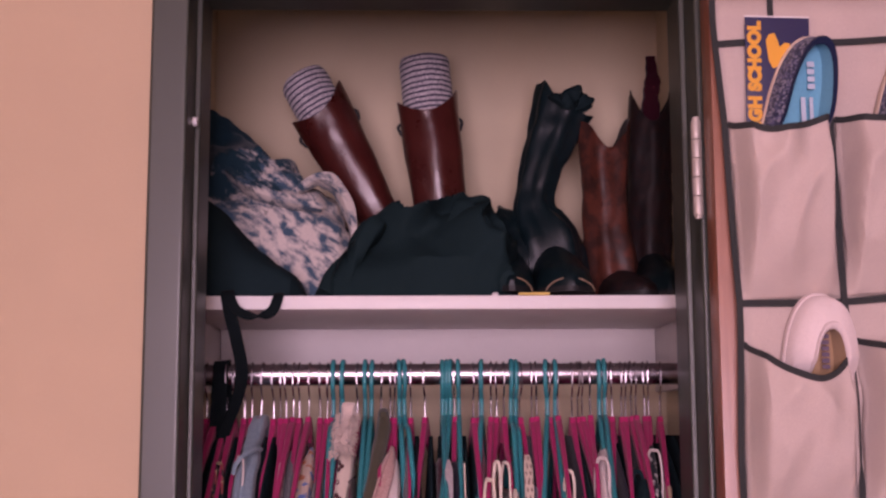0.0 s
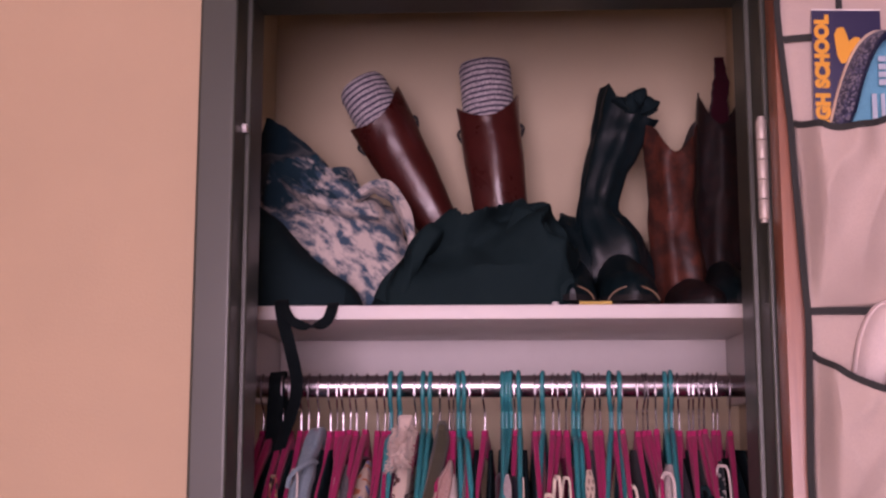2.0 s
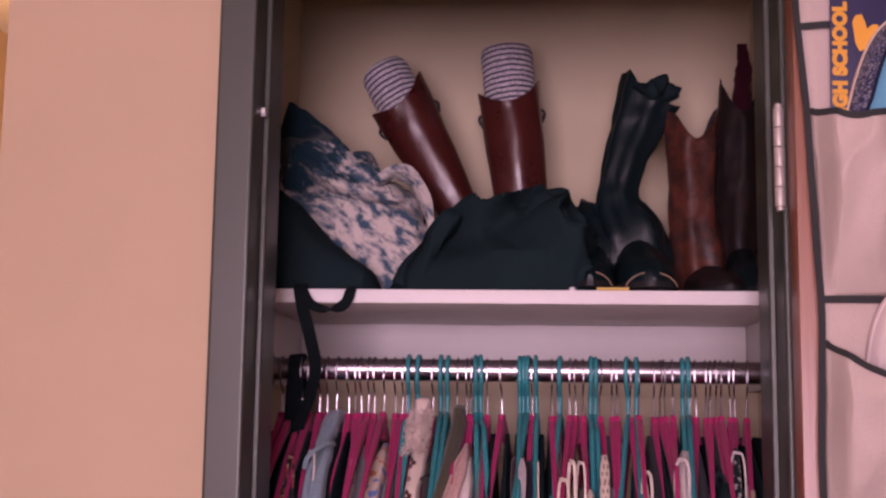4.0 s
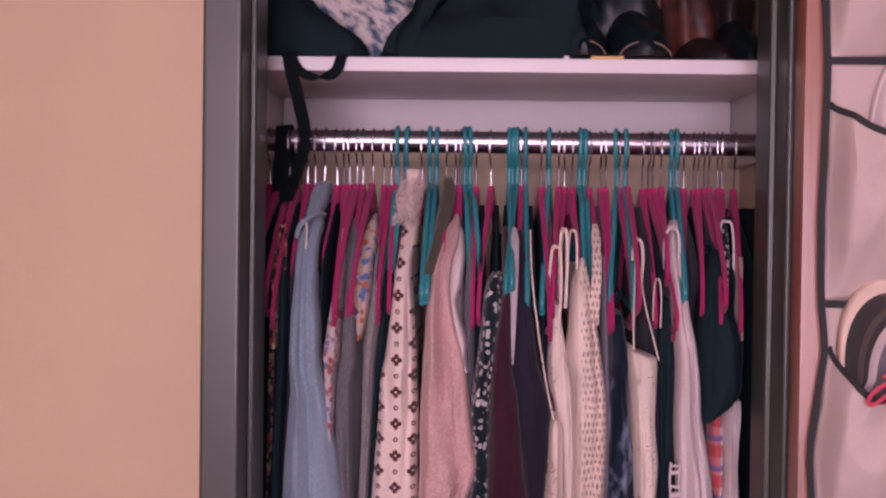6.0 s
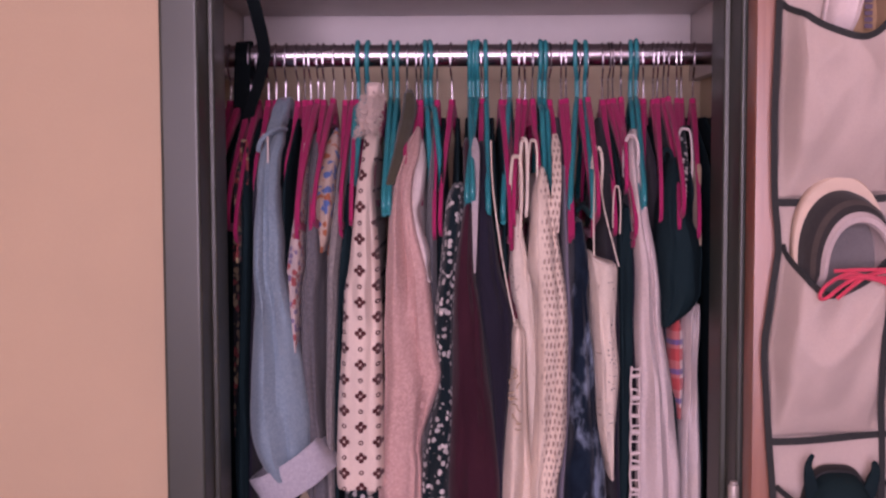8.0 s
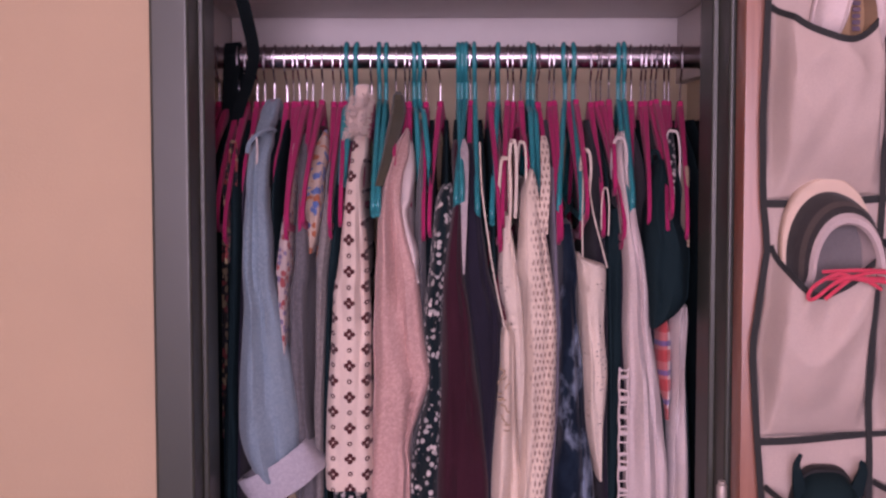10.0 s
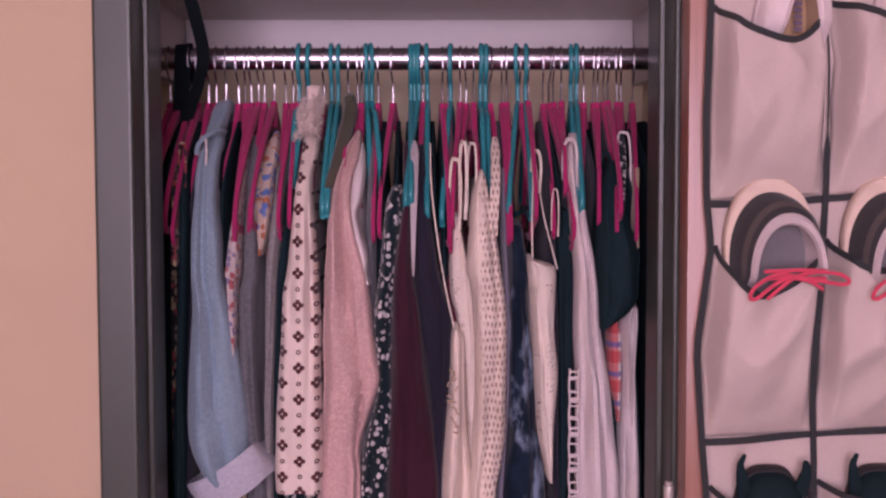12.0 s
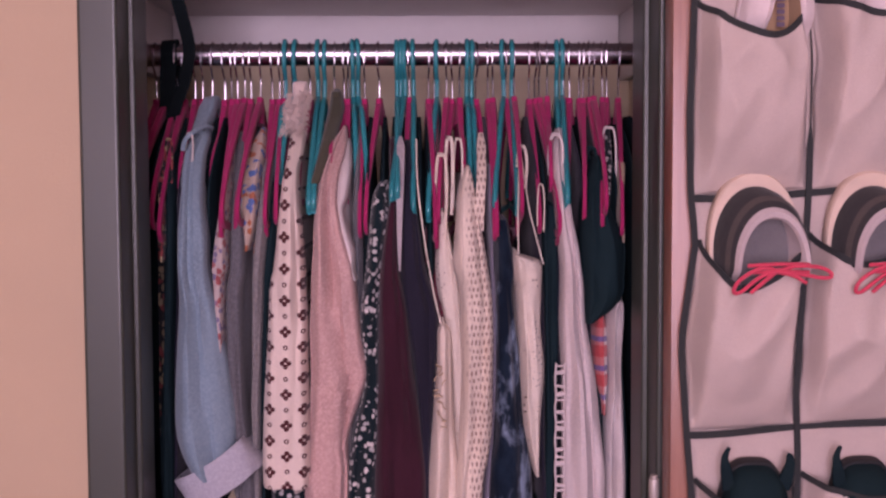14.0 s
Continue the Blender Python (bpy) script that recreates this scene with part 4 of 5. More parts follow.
def garment(name, label, category, mat, rows, body=True, group="clothes on the rail"):
    """A garment seen from its side: the hanging sleeve or edge in front, its body reaching back over the hanger."""
    seed = sum(map(ord, name)) % 97 + rows[0][1] * 50
    dy = BEHIND.get(name, 0.0)
    xm = sum(r[1] + r[2] for r in rows[:2]) / 4
    e = thing(name, (round(xm, 3), ROD.y, round(rows[-1][0], 3)), label, category, group)
    n, segs = 64, 52
    st = smooth_path(rows, n)
    rings = []
    for i, (z, a, b) in enumerate(st):
        cx, hw = (a + b) / 2, max(0.003, (b - a) / 2)
        yf = front_of(z) + dy
        dep = 0.042 if z < 1.42 else 0.03
        wide = min(1, hw / 0.024)
        ring = []
        for j in range(segs):
            th = 2 * math.pi * j / segs
            cc, ss = math.cos(th), math.sin(th)
            crease = 0.22 * wide * math.exp(-((th - 4.71 - 0.45 * math.sin(seed + z * 5)) / 0.2) ** 2)
            fold = noise.noise(Vector((cc * 0.9 + seed, z * 2.6, seed * 0.3))) * 0.45 + noise.noise(Vector((cc * 2.3 - z * 3 + seed, z * 4.2, 2.0))) * 0.16
            pull = noise.noise(Vector((cc * 1.6 - z * 13 + seed, z * 15 + cc * 2, 5.0))) * 0.1
            edge_wave = 1 + 0.07 * noise.noise(Vector((seed + (3 if cc > 0 else 0), z * 13, 4.0)))
            if name in CREASE and ss < 0:
                off = cc - float(np.interp(z, *CREASE[name]))
                crease = 0.3 * math.exp(-(off / 0.12) ** 2) + 0.16 * min(1, max(0, off / 0.1 + 0.5))
            r = 1 - crease + wide * (fold + pull) * (0.3 if abs(cc) > 0.9 else 1.0)
            ring.append(Vector((cx + hw * edge_wave * math.copysign(abs(cc) ** 0.7, cc), yf + dep + dep * math.copysign(abs(ss) ** 0.8, ss) * r, z)))
        rings.append(ring)
    mid = sum(rings[0], Vector()) / segs
    rings.insert(0, [Vector((mid.x + (v.x - mid.x) * 0.5, mid.y + (v.y - mid.y) * 0.6 + 0.008, mid.z + 0.006)) for v in rings[0]])
    mid = sum(rings[-1], Vector()) / segs
    rings.append([mid + (v - mid) * 0.9 + Vector((0, 0, 0.004)) for v in rings[-1]])
    bm = bmesh.new()
    loft(bm, rings)
    part("sleeve" if name not in ("lace_camisole", "cream_camisole") else "front", bm, M[mat], e)
    if body and rows[0][0] > 1.3:
        bm = bmesh.new()
        rings = []
        zt, zb = min(1.515, rows[0][0] - 0.005), rows[-1][0] - 0.02 if rows[-1][0] < 1.1 else 1.02 + (seed % 7) * 0.012
        for i in range(26):
            u = i / 25
            z = zt + (zb - zt) * u
            yf = max(front_of(z) + dy + 0.05, 0.2)
            yb = 0.732 - yf + dy * 0.5
            yb = min(yb, 0.58)
            hw = 0.0065 + 0.003 * min(1, u * 4)
            ring = []
            for j in range(28):
                th = 2 * math.pi * j / 28
                cc, ss = math.cos(th), math.sin(th)
                y = (yf + yb) / 2 + (yb - yf) / 2 * math.copysign(abs(ss) ** 0.7, ss)
                ring.append(Vector((xm + hw * cc + 0.006 * u * noise.noise(Vector((seed, y * 14, z * 5))), y, z)))
            rings.append(ring)
        loft(bm, rings)
        part("body", bm, M[mat], e)
    return e


garment("dark_dress", "long dark teal-black dress on a velvet hanger at the rail's end", "dress", "black",
        [(1.462, -0.305, -0.29), (1.422, -0.299, -0.283), (1.369, -0.294, -0.279), (1.31, -0.295, -0.28), (1.248, -0.297, -0.282), (1.174, -0.3, -0.285), (1.1, -0.302, -0.285), (1.021, -0.303, -0.286), (0.875, -0.303, -0.286)])
garment("floral_shirt", "dark top with small tan floral print", "top", "darkfloral",
        [(1.479, -0.314, -0.305), (1.458, -0.313, -0.303), (1.422, -0.307, -0.298), (1.386, -0.303, -0.293), (1.351, -0.3, -0.292), (1.322, -0.3, -0.294)])
garment("denim_shirt", "light blue denim shirt with rolled cuff on a hanger", "shirt", "denim",
        [(1.498, -0.267, -0.25), (1.477, -0.273, -0.247), (1.462, -0.275, -0.248), (1.433, -0.274, -0.246), (1.398, -0.273, -0.243), (1.356, -0.275, -0.238), (1.313, -0.276, -0.237), (1.27, -0.274, -0.228), (1.234, -0.276, -0.223), (1.197, -0.278, -0.216), (1.161, -0.281, -0.211), (1.124, -0.283, -0.205), (1.091, -0.28, -0.204), (1.06, -0.268, -0.207), (1.045, -0.255, -0.212)])
garment("floral_blouse", "white blouse with red and blue floral print", "blouse", "redfloral",
        [(1.488, -0.223, -0.211), (1.466, -0.223, -0.211), (1.44, -0.221, -0.21), (1.411, -0.222, -0.21), (1.376, -0.226, -0.211), (1.341, -0.231, -0.212), (1.311, -0.235, -0.213), (1.304, -0.233, -0.216), (1.268, -0.231, -0.218), (1.231, -0.227, -0.219), (1.205, -0.224, -0.221)])
garment("grey_cardigan", "plain grey knitted cardigan on a hanger", "cardigan", "grey",
        [(1.487, -0.212, -0.201), (1.466, -0.213, -0.197), (1.418, -0.209, -0.196), (1.369, -0.21, -0.192), (1.311, -0.212, -0.191), (1.285, -0.217, -0.195), (1.23, -0.218, -0.196), (1.174, -0.217, -0.195), (1.118, -0.211, -0.193), (1.058, -0.206, -0.184), (1.021, -0.204, -0.175), (0.875, -0.204, -0.175)])
garment("paisley_blouse", "cream blouse with orange and blue paisley print", "blouse", "paisley",
        [(1.492, -0.184, -0.176), (1.477, -0.191, -0.173), (1.458, -0.196, -0.172), (1.44, -0.2, -0.174), (1.418, -0.204, -0.174), (1.397, -0.201, -0.173), (1.376, -0.196, -0.176), (1.351, -0.192, -0.181), (1.335, -0.19, -0.186)])
garment("grey_jersey", "heather grey jersey top on a hanger", "top", "heather",
        [(1.467, -0.167, -0.158), (1.44, -0.173, -0.158), (1.404, -0.174, -0.16), (1.369, -0.178, -0.161), (1.31, -0.184, -0.167), (1.266, -0.185, -0.169), (1.192, -0.186, -0.172), (1.117, -0.188, -0.174), (1.019, -0.185, -0.174), (0.875, -0.185, -0.174)])
garment("black_blouse", "black blouse pressed between its neighbours", "blouse", "black",
        [(1.475, -0.159, -0.148), (1.44, -0.163, -0.146), (1.404, -0.164, -0.146), (1.368, -0.165, -0.15), (1.309, -0.171, -0.154), (1.246, -0.174, -0.163), (1.171, -0.176, -0.167), (1.016, -0.179, -0.171), (0.875, -0.179, -0.171)])
garment("motif_blouse", "cream blouse with dark brown diamond flower motifs", "blouse", "motif",
        [(1.485, -0.139, -0.118), (1.462, -0.14, -0.118), (1.444, -0.141, -0.122), (1.422, -0.144, -0.122), (1.391, -0.146, -0.119), (1.356, -0.149, -0.116), (1.313, -0.154, -0.113), (1.288, -0.159, -0.113), (1.234, -0.162, -0.11), (1.179, -0.166, -0.11), (1.124, -0.169, -0.109), (1.069, -0.171, -0.107), (1.032, -0.17, -0.108)])
garment("monochrome_skirt", "black and white printed hem below the cream sleeve", "skirt", "bwfloral",
        [(1.077, -0.158, -0.122), (1.048, -0.164, -0.12), (1.018, -0.166, -0.118), (0.878, -0.166, -0.118)])
garment("olive_shirt", "olive green shirt on a teal hanger", "shirt", "olive",
        [(1.547, -0.088, -0.073), (1.525, -0.091, -0.069), (1.497, -0.095, -0.073), (1.47, -0.098, -0.079), (1.447, -0.102, -0.083), (1.421, -0.107, -0.092)])
garment("pink_sweater", "dusty pink fine knit sweater on a hanger", "sweater", "dusty",
        [(1.493, -0.071, -0.062), (1.477, -0.081, -0.061), (1.458, -0.088, -0.063), (1.437, -0.094, -0.069), (1.408, -0.098, -0.071), (1.37, -0.102, -0.065), (1.335, -0.104, -0.056), (1.313, -0.106, -0.05), (1.27, -0.108, -0.045), (1.234, -0.109, -0.041), (1.201, -0.108, -0.036), (1.179, -0.108, -0.032), (1.154, -0.109, -0.039), (1.124, -0.11, -0.049), (1.088, -0.111, -0.06), (1.051, -0.112, -0.06), (1.023, -0.117, -0.061), (0.875, -0.117, -0.061)])
garment("pale_blouse", "pale grey and white silky blouse", "blouse", "pale",
        [(1.475, -0.065, -0.057), (1.448, -0.073, -0.054), (1.426, -0.076, -0.055), (1.405, -0.078, -0.057), (1.387, -0.078, -0.062), (1.362, -0.073, -0.057), (1.334, -0.067, -0.049), (1.312, -0.062, -0.049), (1.297, -0.054, -0.046)])
garment("ditsy_dress", "black dress with white flower print", "dress", "bwfloral",
        [(1.419, -0.02, -0.003), (1.405, -0.026, -0.003), (1.377, -0.03, -0.003), (1.345, -0.033, -0.007), (1.312, -0.036, -0.012), (1.268, -0.042, -0.017), (1.231, -0.045, -0.018), (1.194, -0.041, -0.018), (1.157, -0.041, -0.017), (1.12, -0.049, -0.017), (1.083, -0.057, -0.017), (1.046, -0.062, -0.017), (1.02, -0.064, -0.019), (0.875, -0.064, -0.019)])
garment("maroon_cardigan", "dark maroon cardigan on a teal hanger", "cardigan", "maroon",
        [(1.477, -0.005, 0.006), (1.44, -0.005, 0.006), (1.405, -0.004, 0.006), (1.37, -0.009, 0.006), (1.313, -0.017, 0.008), (1.265, -0.019, 0.016), (1.186, -0.021, 0.025), (1.107, -0.024, 0.036), (1.028, -0.027, 0.043), (0.875, -0.027, 0.043)])
garment("navy_dress", "very dark navy dress with grey edging", "dress", "navyblack",
        [(1.474, 0.014, 0.025), (1.441, 0.013, 0.029), (1.405, 0.011, 0.031), (1.37, 0.009, 0.034), (1.312, 0.007, 0.042), (1.263, 0.011, 0.056), (1.223, 0.015, 0.059), (1.184, 0.022, 0.057), (1.144, 0.027, 0.054), (1.104, 0.031, 0.05), (1.04, 0.037, 0.046), (0.875, 0.037, 0.046)])
garment("burgundy_tank", "burgundy top hanging behind a cream camisole", "top", "burgundy",
        [(1.361, 0.041, 0.053), (1.309, 0.039, 0.056), (1.29, 0.048, 0.065), (1.234, 0.052, 0.068)])
garment("cream_camisole", "cream camisole with brown embroidery and thin straps", "camisole", "embroid",
        [(1.24, 0.059, 0.067), (1.226, 0.056, 0.074), (1.186, 0.055, 0.075), (1.147, 0.052, 0.076), (1.107, 0.049, 0.078), (1.068, 0.045, 0.081), (1.022, 0.04, 0.084), (0.875, 0.04, 0.084)])
garment("eyelet_blouse", "cream eyelet blouse on a velvet hanger", "blouse", "lacecream",
        [(1.383, 0.059, 0.068), (1.362, 0.057, 0.072), (1.334, 0.056, 0.078), (1.311, 0.055, 0.083), (1.281, 0.057, 0.087), (1.241, 0.065, 0.09), (1.181, 0.072, 0.093), (1.101, 0.076, 0.093), (1.014, 0.077, 0.091), (0.875, 0.077, 0.091)])
garment("crochet_cardigan", "cream crochet cardigan with open stitches", "cardigan", "crochet",
        [(1.438, 0.094, 0.102), (1.419, 0.087, 0.106), (1.398, 0.083, 0.109), (1.371, 0.081, 0.113), (1.336, 0.078, 0.119), (1.314, 0.076, 0.122), (1.284, 0.085, 0.126), (1.226, 0.087, 0.129), (1.186, 0.087, 0.129), (1.147, 0.086, 0.128), (1.107, 0.084, 0.128), (1.068, 0.082, 0.123), (1.022, 0.079, 0.115), (0.875, 0.079, 0.115)])
garment("lilac_tee", "grey-lilac top on a velvet hanger", "top", "lilac",
        [(1.444, 0.125, 0.132), (1.405, 0.122, 0.13), (1.362, 0.123, 0.13), (1.311, 0.124, 0.132), (1.261, 0.124, 0.134), (1.141, 0.126, 0.133), (1.014, 0.116, 0.126), (0.875, 0.116, 0.126)])
garment("tie_dye_dress", "navy and white tie-dyed dress on a hanger", "dress", "tiedyenavy",
        [(1.373, 0.13, 0.149), (1.312, 0.131, 0.158), (1.282, 0.13, 0.156), (1.243, 0.13, 0.159), (1.203, 0.129, 0.164), (1.163, 0.129, 0.167), (1.123, 0.13, 0.17), (1.083, 0.13, 0.176), (1.016, 0.12, 0.181), (0.875, 0.12, 0.181)])
garment("lace_camisole", "cream camisole with lace bands and thin straps", "camisole", "lacecream",
        [(1.329, 0.155, 0.16), (1.323, 0.154, 0.181), (1.316, 0.154, 0.191), (1.284, 0.157, 0.191), (1.245, 0.16, 0.19), (1.218, 0.162, 0.192), (1.186, 0.163, 0.195), (1.147, 0.165, 0.193), (1.107, 0.168, 0.19), (1.068, 0.176, 0.188), (1.044, 0.182, 0.186)])
garment("black_trousers", "black trousers folded long over a hanger", "trousers", "black",
        [(1.39, 0.2, 0.218), (1.31, 0.196, 0.221), (1.239, 0.196, 0.222), (1.138, 0.197, 0.22), (1.008, 0.188, 0.217), (0.875, 0.188, 0.217)])
garment("sheer_tunic", "sheer white tunic with openwork edge", "tunic", "sheer",
        [(1.489, 0.221, 0.237), (1.47, 0.212, 0.236), (1.441, 0.21, 0.232), (1.406, 0.211, 0.23), (1.371, 0.212, 0.233), (1.336, 0.215, 0.24), (1.314, 0.217, 0.243), (1.284, 0.217, 0.247), (1.241, 0.216, 0.25), (1.186, 0.2185, 0.259), (1.163, 0.2195, 0.263), (1.107, 0.2195, 0.269), (1.068, 0.2195, 0.273), (1.022, 0.2195, 0.276), (0.875, 0.2195, 0.276)])
garment("black_tee", "black short-sleeved tee on a velvet hanger", "tee", "black",
        [(1.452, 0.264, 0.28), (1.42, 0.252, 0.281), (1.388, 0.244, 0.283), (1.343, 0.241, 0.3), (1.304, 0.243, 0.299), (1.277, 0.245, 0.297), (1.257, 0.245, 0.283), (1.241, 0.246, 0.256)])
garment("plaid_shirt", "red, white and blue plaid shirt", "shirt", "plaid",
        [(1.249, 0.264, 0.276), (1.221, 0.26, 0.281), (1.181, 0.261, 0.282), (1.161, 0.263, 0.282), (1.14, 0.269, 0.28), (1.116, 0.273, 0.277)])
garment("white_blouse", "off-white blouse at the end of the rail", "blouse", "pale",
        [(1.265, 0.284, 0.3), (1.243, 0.278, 0.302), (1.183, 0.281, 0.298), (1.143, 0.28, 0.3), (1.103, 0.277, 0.302), (1.016, 0.276, 0.305), (0.875, 0.276, 0.305)])
garment("print_blouse", "small black and white print top", "top", "bwfloral",
        [(1.498, 0.287, 0.301), (1.452, 0.277, 0.294), (1.415, 0.275, 0.286), (1.376, 0.276, 0.28)])
garment("tan_vest", "tan top at the end of the rail", "top", "tan",
        [(1.445, 0.3, 0.309), (1.394, 0.293, 0.301), (1.343, 0.294, 0.299)])


def cuff_of_shirt():
    """The rolled-back cuff at the end of the denim sleeve."""
    shirt = bpy.data.objects["denim_shirt"]
    c, across, down = Vector((-0.226, 0.186, 1.049)), Vector((0.08, 0, 0.05)).normalized(), Vector((0.05, 0, -0.08)).normalized()
    bm = bmesh.new()
    rings = []
    for s, k in ((-0.022, 0.9), (-0.0225, 1.0), (-0.012, 1.04), (0.008, 1.05), (0.021, 1.02), (0.0225, 0.95), (0.014, 0.88), (-0.01, 0.86)):
        rings.append([c + down * (s + 0.0015 * math.sin(3 * a)) + across * 0.052 * k * math.copysign(abs(math.cos(a)) ** 0.7, math.cos(a)) * (1 + 0.04 * math.sin(5 * a + s * 80))
                      + Vector((0, 0.046 * k * math.copysign(abs(math.sin(a)) ** 0.5, math.sin(a)), 0)) for a in [2 * math.pi * j / 40 for j in range(40)]])
    loft(bm, rings, False, True)
    part("cuff", bm, M["cuffdenim"], shirt, "turned-back cuff showing the pale inside")


M["cuffdenim"] = cloth("pale_denim_inside", (0.42, 0.41, 0.46), "heather", second=(0.47, 0.46, 0.5), weave=1300)
cuff_of_shirt()


def straps(owner, paths, material):
    o = bpy.data.objects[owner]
    for pts in paths:
        bm = bmesh.new()
        sweep(bm, pts, 0, 8, 24, flat=(0.001, 0.0008), side=(1, 0, 0))
        part("strap", bm, material, o)


straps("lace_camisole", [[(0.166, 0.215, 1.47), (0.162, 0.18, 1.42), (0.16, 0.168, 1.37), (0.161, 0.168, 1.318)], [(0.168, 0.215, 1.46), (0.176, 0.19, 1.39), (0.186, 0.178, 1.345), (0.193, 0.172, 1.316)]], M["lacecream"])
straps("cream_camisole", [[(0.031, 0.225, 1.478), (0.032, 0.178, 1.42), (0.04, 0.152, 1.35), (0.05, 0.147, 1.29), (0.06, 0.15, 1.243)]], M["lacecream"])
bm = bmesh.new()
sweep(bm, [(0.0105, 0.232, 1.482), (0.0105, 0.2, 1.455), (0.0098, 0.17, 1.42), (0.009, 0.153, 1.385), (0.0085, 0.15, 1.345), (0.0085, 0.153, 1.31)], 0, 10, 40, flat=(0.0055, 0.002), side=(1, 0, 0), taper=lambda u: (1.0 - 0.8 * u * u) * min(1, 0.35 + 6 * u))
part("edging", bm, M["lilacpale"], bpy.data.objects["navy_dress"], "pale grey edging")
bm = bmesh.new()
sweep(bm, [(0.118, 0.262, 1.486), (0.117, 0.23, 1.465), (0.1145, 0.186, 1.43), (0.112, 0.17, 1.4), (0.11, 0.17, 1.36)], 0, 10, 40, flat=(0.0062, 0.003), side=(1, 0, 0), taper=lambda u: 0.6 + 0.4 * min(1, u * 5))
part("edging", bm, M["crochet"], bpy.data.objects["crochet_cardigan"], "crocheted cream edge band")

def strap_loop(owner, at, wide, drop, material, thick=0.0016):
    """A strap laid over a hanger's shoulder: up behind it, round the top and down in front."""
    x, y, z = at
    bm = bmesh.new()
    pts = [(x - wide, y + 0.016, z - drop * 0.9), (x - wide * 1.1, y + 0.012, z - drop * 0.4), (x - wide * 0.7, y + 0.006, z - 0.004), (x, y, z), (x + wide * 0.8, y - 0.004, z - 0.006),
           (x + wide, y - 0.012, z - drop * 0.45), (x + wide * 0.5, y - 0.018, z - drop)]
    sweep(bm, pts, 0, 8, 36, flat=(thick * 0.72, thick), side=(1, 0, 0))
    part("strap", bm, material, bpy.data.objects[owner])


for owner, at, wide, drop, mat, thick in (("cream_camisole", (0.063, 0.198, 1.457), 0.0065, 0.11, "embroid", 0.0026), ("eyelet_blouse", (0.086, 0.22, 1.478), 0.005, 0.1, "lacecream", 0.002),
                                          ("eyelet_blouse", (0.074, 0.215, 1.479), 0.004, 0.1, "lacecream", 0.003), ("lace_camisole", (0.169, 0.208, 1.468), 0.005, 0.055, "lacecream", 0.0026),
                                          ("sheer_tunic", (0.216, 0.23, 1.484), 0.0075, 0.06, "sheer", 0.0026), ("print_blouse", (0.289, 0.246, 1.493), 0.008, 0.1, "sheer", 0.0018),
                                          ("floral_shirt", (-0.294, 0.228, 1.479), 0.006, 0.1, "darkfloral", 0.002), ("denim_shirt", (-0.268, 0.236, 1.487), 0.006, 0.07, "pale", 0.0018),
                                          ("black_tee", (0.264, 0.235, 1.466), 0.006, 0.06, "black", 0.003), ("lace_camisole", (0.19, 0.172, 1.419), 0.003, 0.06, "lacecream", 0.0012)):
    strap_loop(owner, at, wide, drop, M[mat], thick)

# openwork trim of the sheer tunic and stitched flowers on the cream camisole
trim = bpy.data.objects["sheer_tunic"]
bm = bmesh.new()
for x0 in (0.2075, 0.2185):
    sweep(bm, [(x0 + 0.0006 * math.sin(z * 160), 0.158, z) for z in np.linspace(1.19, 0.93, 40)], 0.0014, 6)
for k in range(22):
    z = 1.186 - 0.0118 * k + 0.003 * math.sin(k * 1.9)
    sweep(bm, [(0.2075, 0.158, z), (0.2185, 0.157, z + 0.0015 * math.sin(k * 2.3))], (0.0013, 0.0026, 0.0018, 0.0036)[k % 4], 6)
part("openwork_trim", bm, M["sheer"], trim, "white openwork trim")
bm = bmesh.new()
srng = random.Random(11)
for k in range(14):
    c = Vector((0.058 + srng.uniform(-0.006, 0.006), 0.1445, 1.19 - 0.006 * k + srng.uniform(-0.002, 0.002)))
    a = srng.uniform(0, 6.28)
    d = Vector((math.cos(a), 0, math.sin(a))) * srng.uniform(0.003, 0.006)
    sweep(bm, [c - d, c + Vector((d.z, 0, -d.x)) * 0.3, c + d], 0.0011, 6, 8)
part("embroidery", bm, M["tan"], bpy.data.objects["cream_camisole"], "brown stitched flowers")

# fluffy collar of the cream motif blouse and the blue collar of the denim shirt
bm = bmesh.new()
sweep(bm, [(-0.127, 0.322, 1.543), (-0.128, 0.308, 1.538), (-0.131, 0.29, 1.52), (-0.136, 0.275, 1.488)], 0, 12, 20, flat=(0.011, 0.02), side=(1, 0, 0), taper=lambda u: (0.8 + 0.2 * math.sin(u * 9)) * min(1, 0.35 + 4 * u))
frng = random.Random(4)
for k in range(520):
    a, u = frng.uniform(0, 6.28), frng.random()
    c = Vector((-0.128 + 0.012 * math.cos(a) - 0.008 * u, 0.312 + 0.035 * math.sin(a) - 0.035 * u, 1.545 - 0.06 * u))
    d = Vector((math.cos(a) * 0.006, math.sin(a) * 0.006 - 0.004, frng.uniform(-0.006, 0.006)))
    sweep(bm, [c, c + d * 0.6, c + d + Vector((frng.uniform(-0.002, 0.002), 0, frng.uniform(-0.003, 0.001)))], 0.0009, 4, taper=lambda s: 1 - 0.6 * s)
part("collar", bm, M["fur"], bpy.data.objects["motif_blouse"], "fluffy cream collar")
bm = bmesh.new()
sweep(bm, [(-0.262, 0.275, 1.485), (-0.2615, 0.305, 1.5), (-0.26, 0.335, 1.516), (-0.258, 0.362, 1.532), (-0.256, 0.39, 1.53), (-0.254, 0.41, 1.51)], 0, 14, 30, flat=(0.0095, 0.01), side=(1, 0, 0.1),
      taper=lambda u: 0.62 + 0.5 * math.sin(math.pi * min(1, 0.12 + u * 0.85)) + 0.06 * math.sin(u * 19))
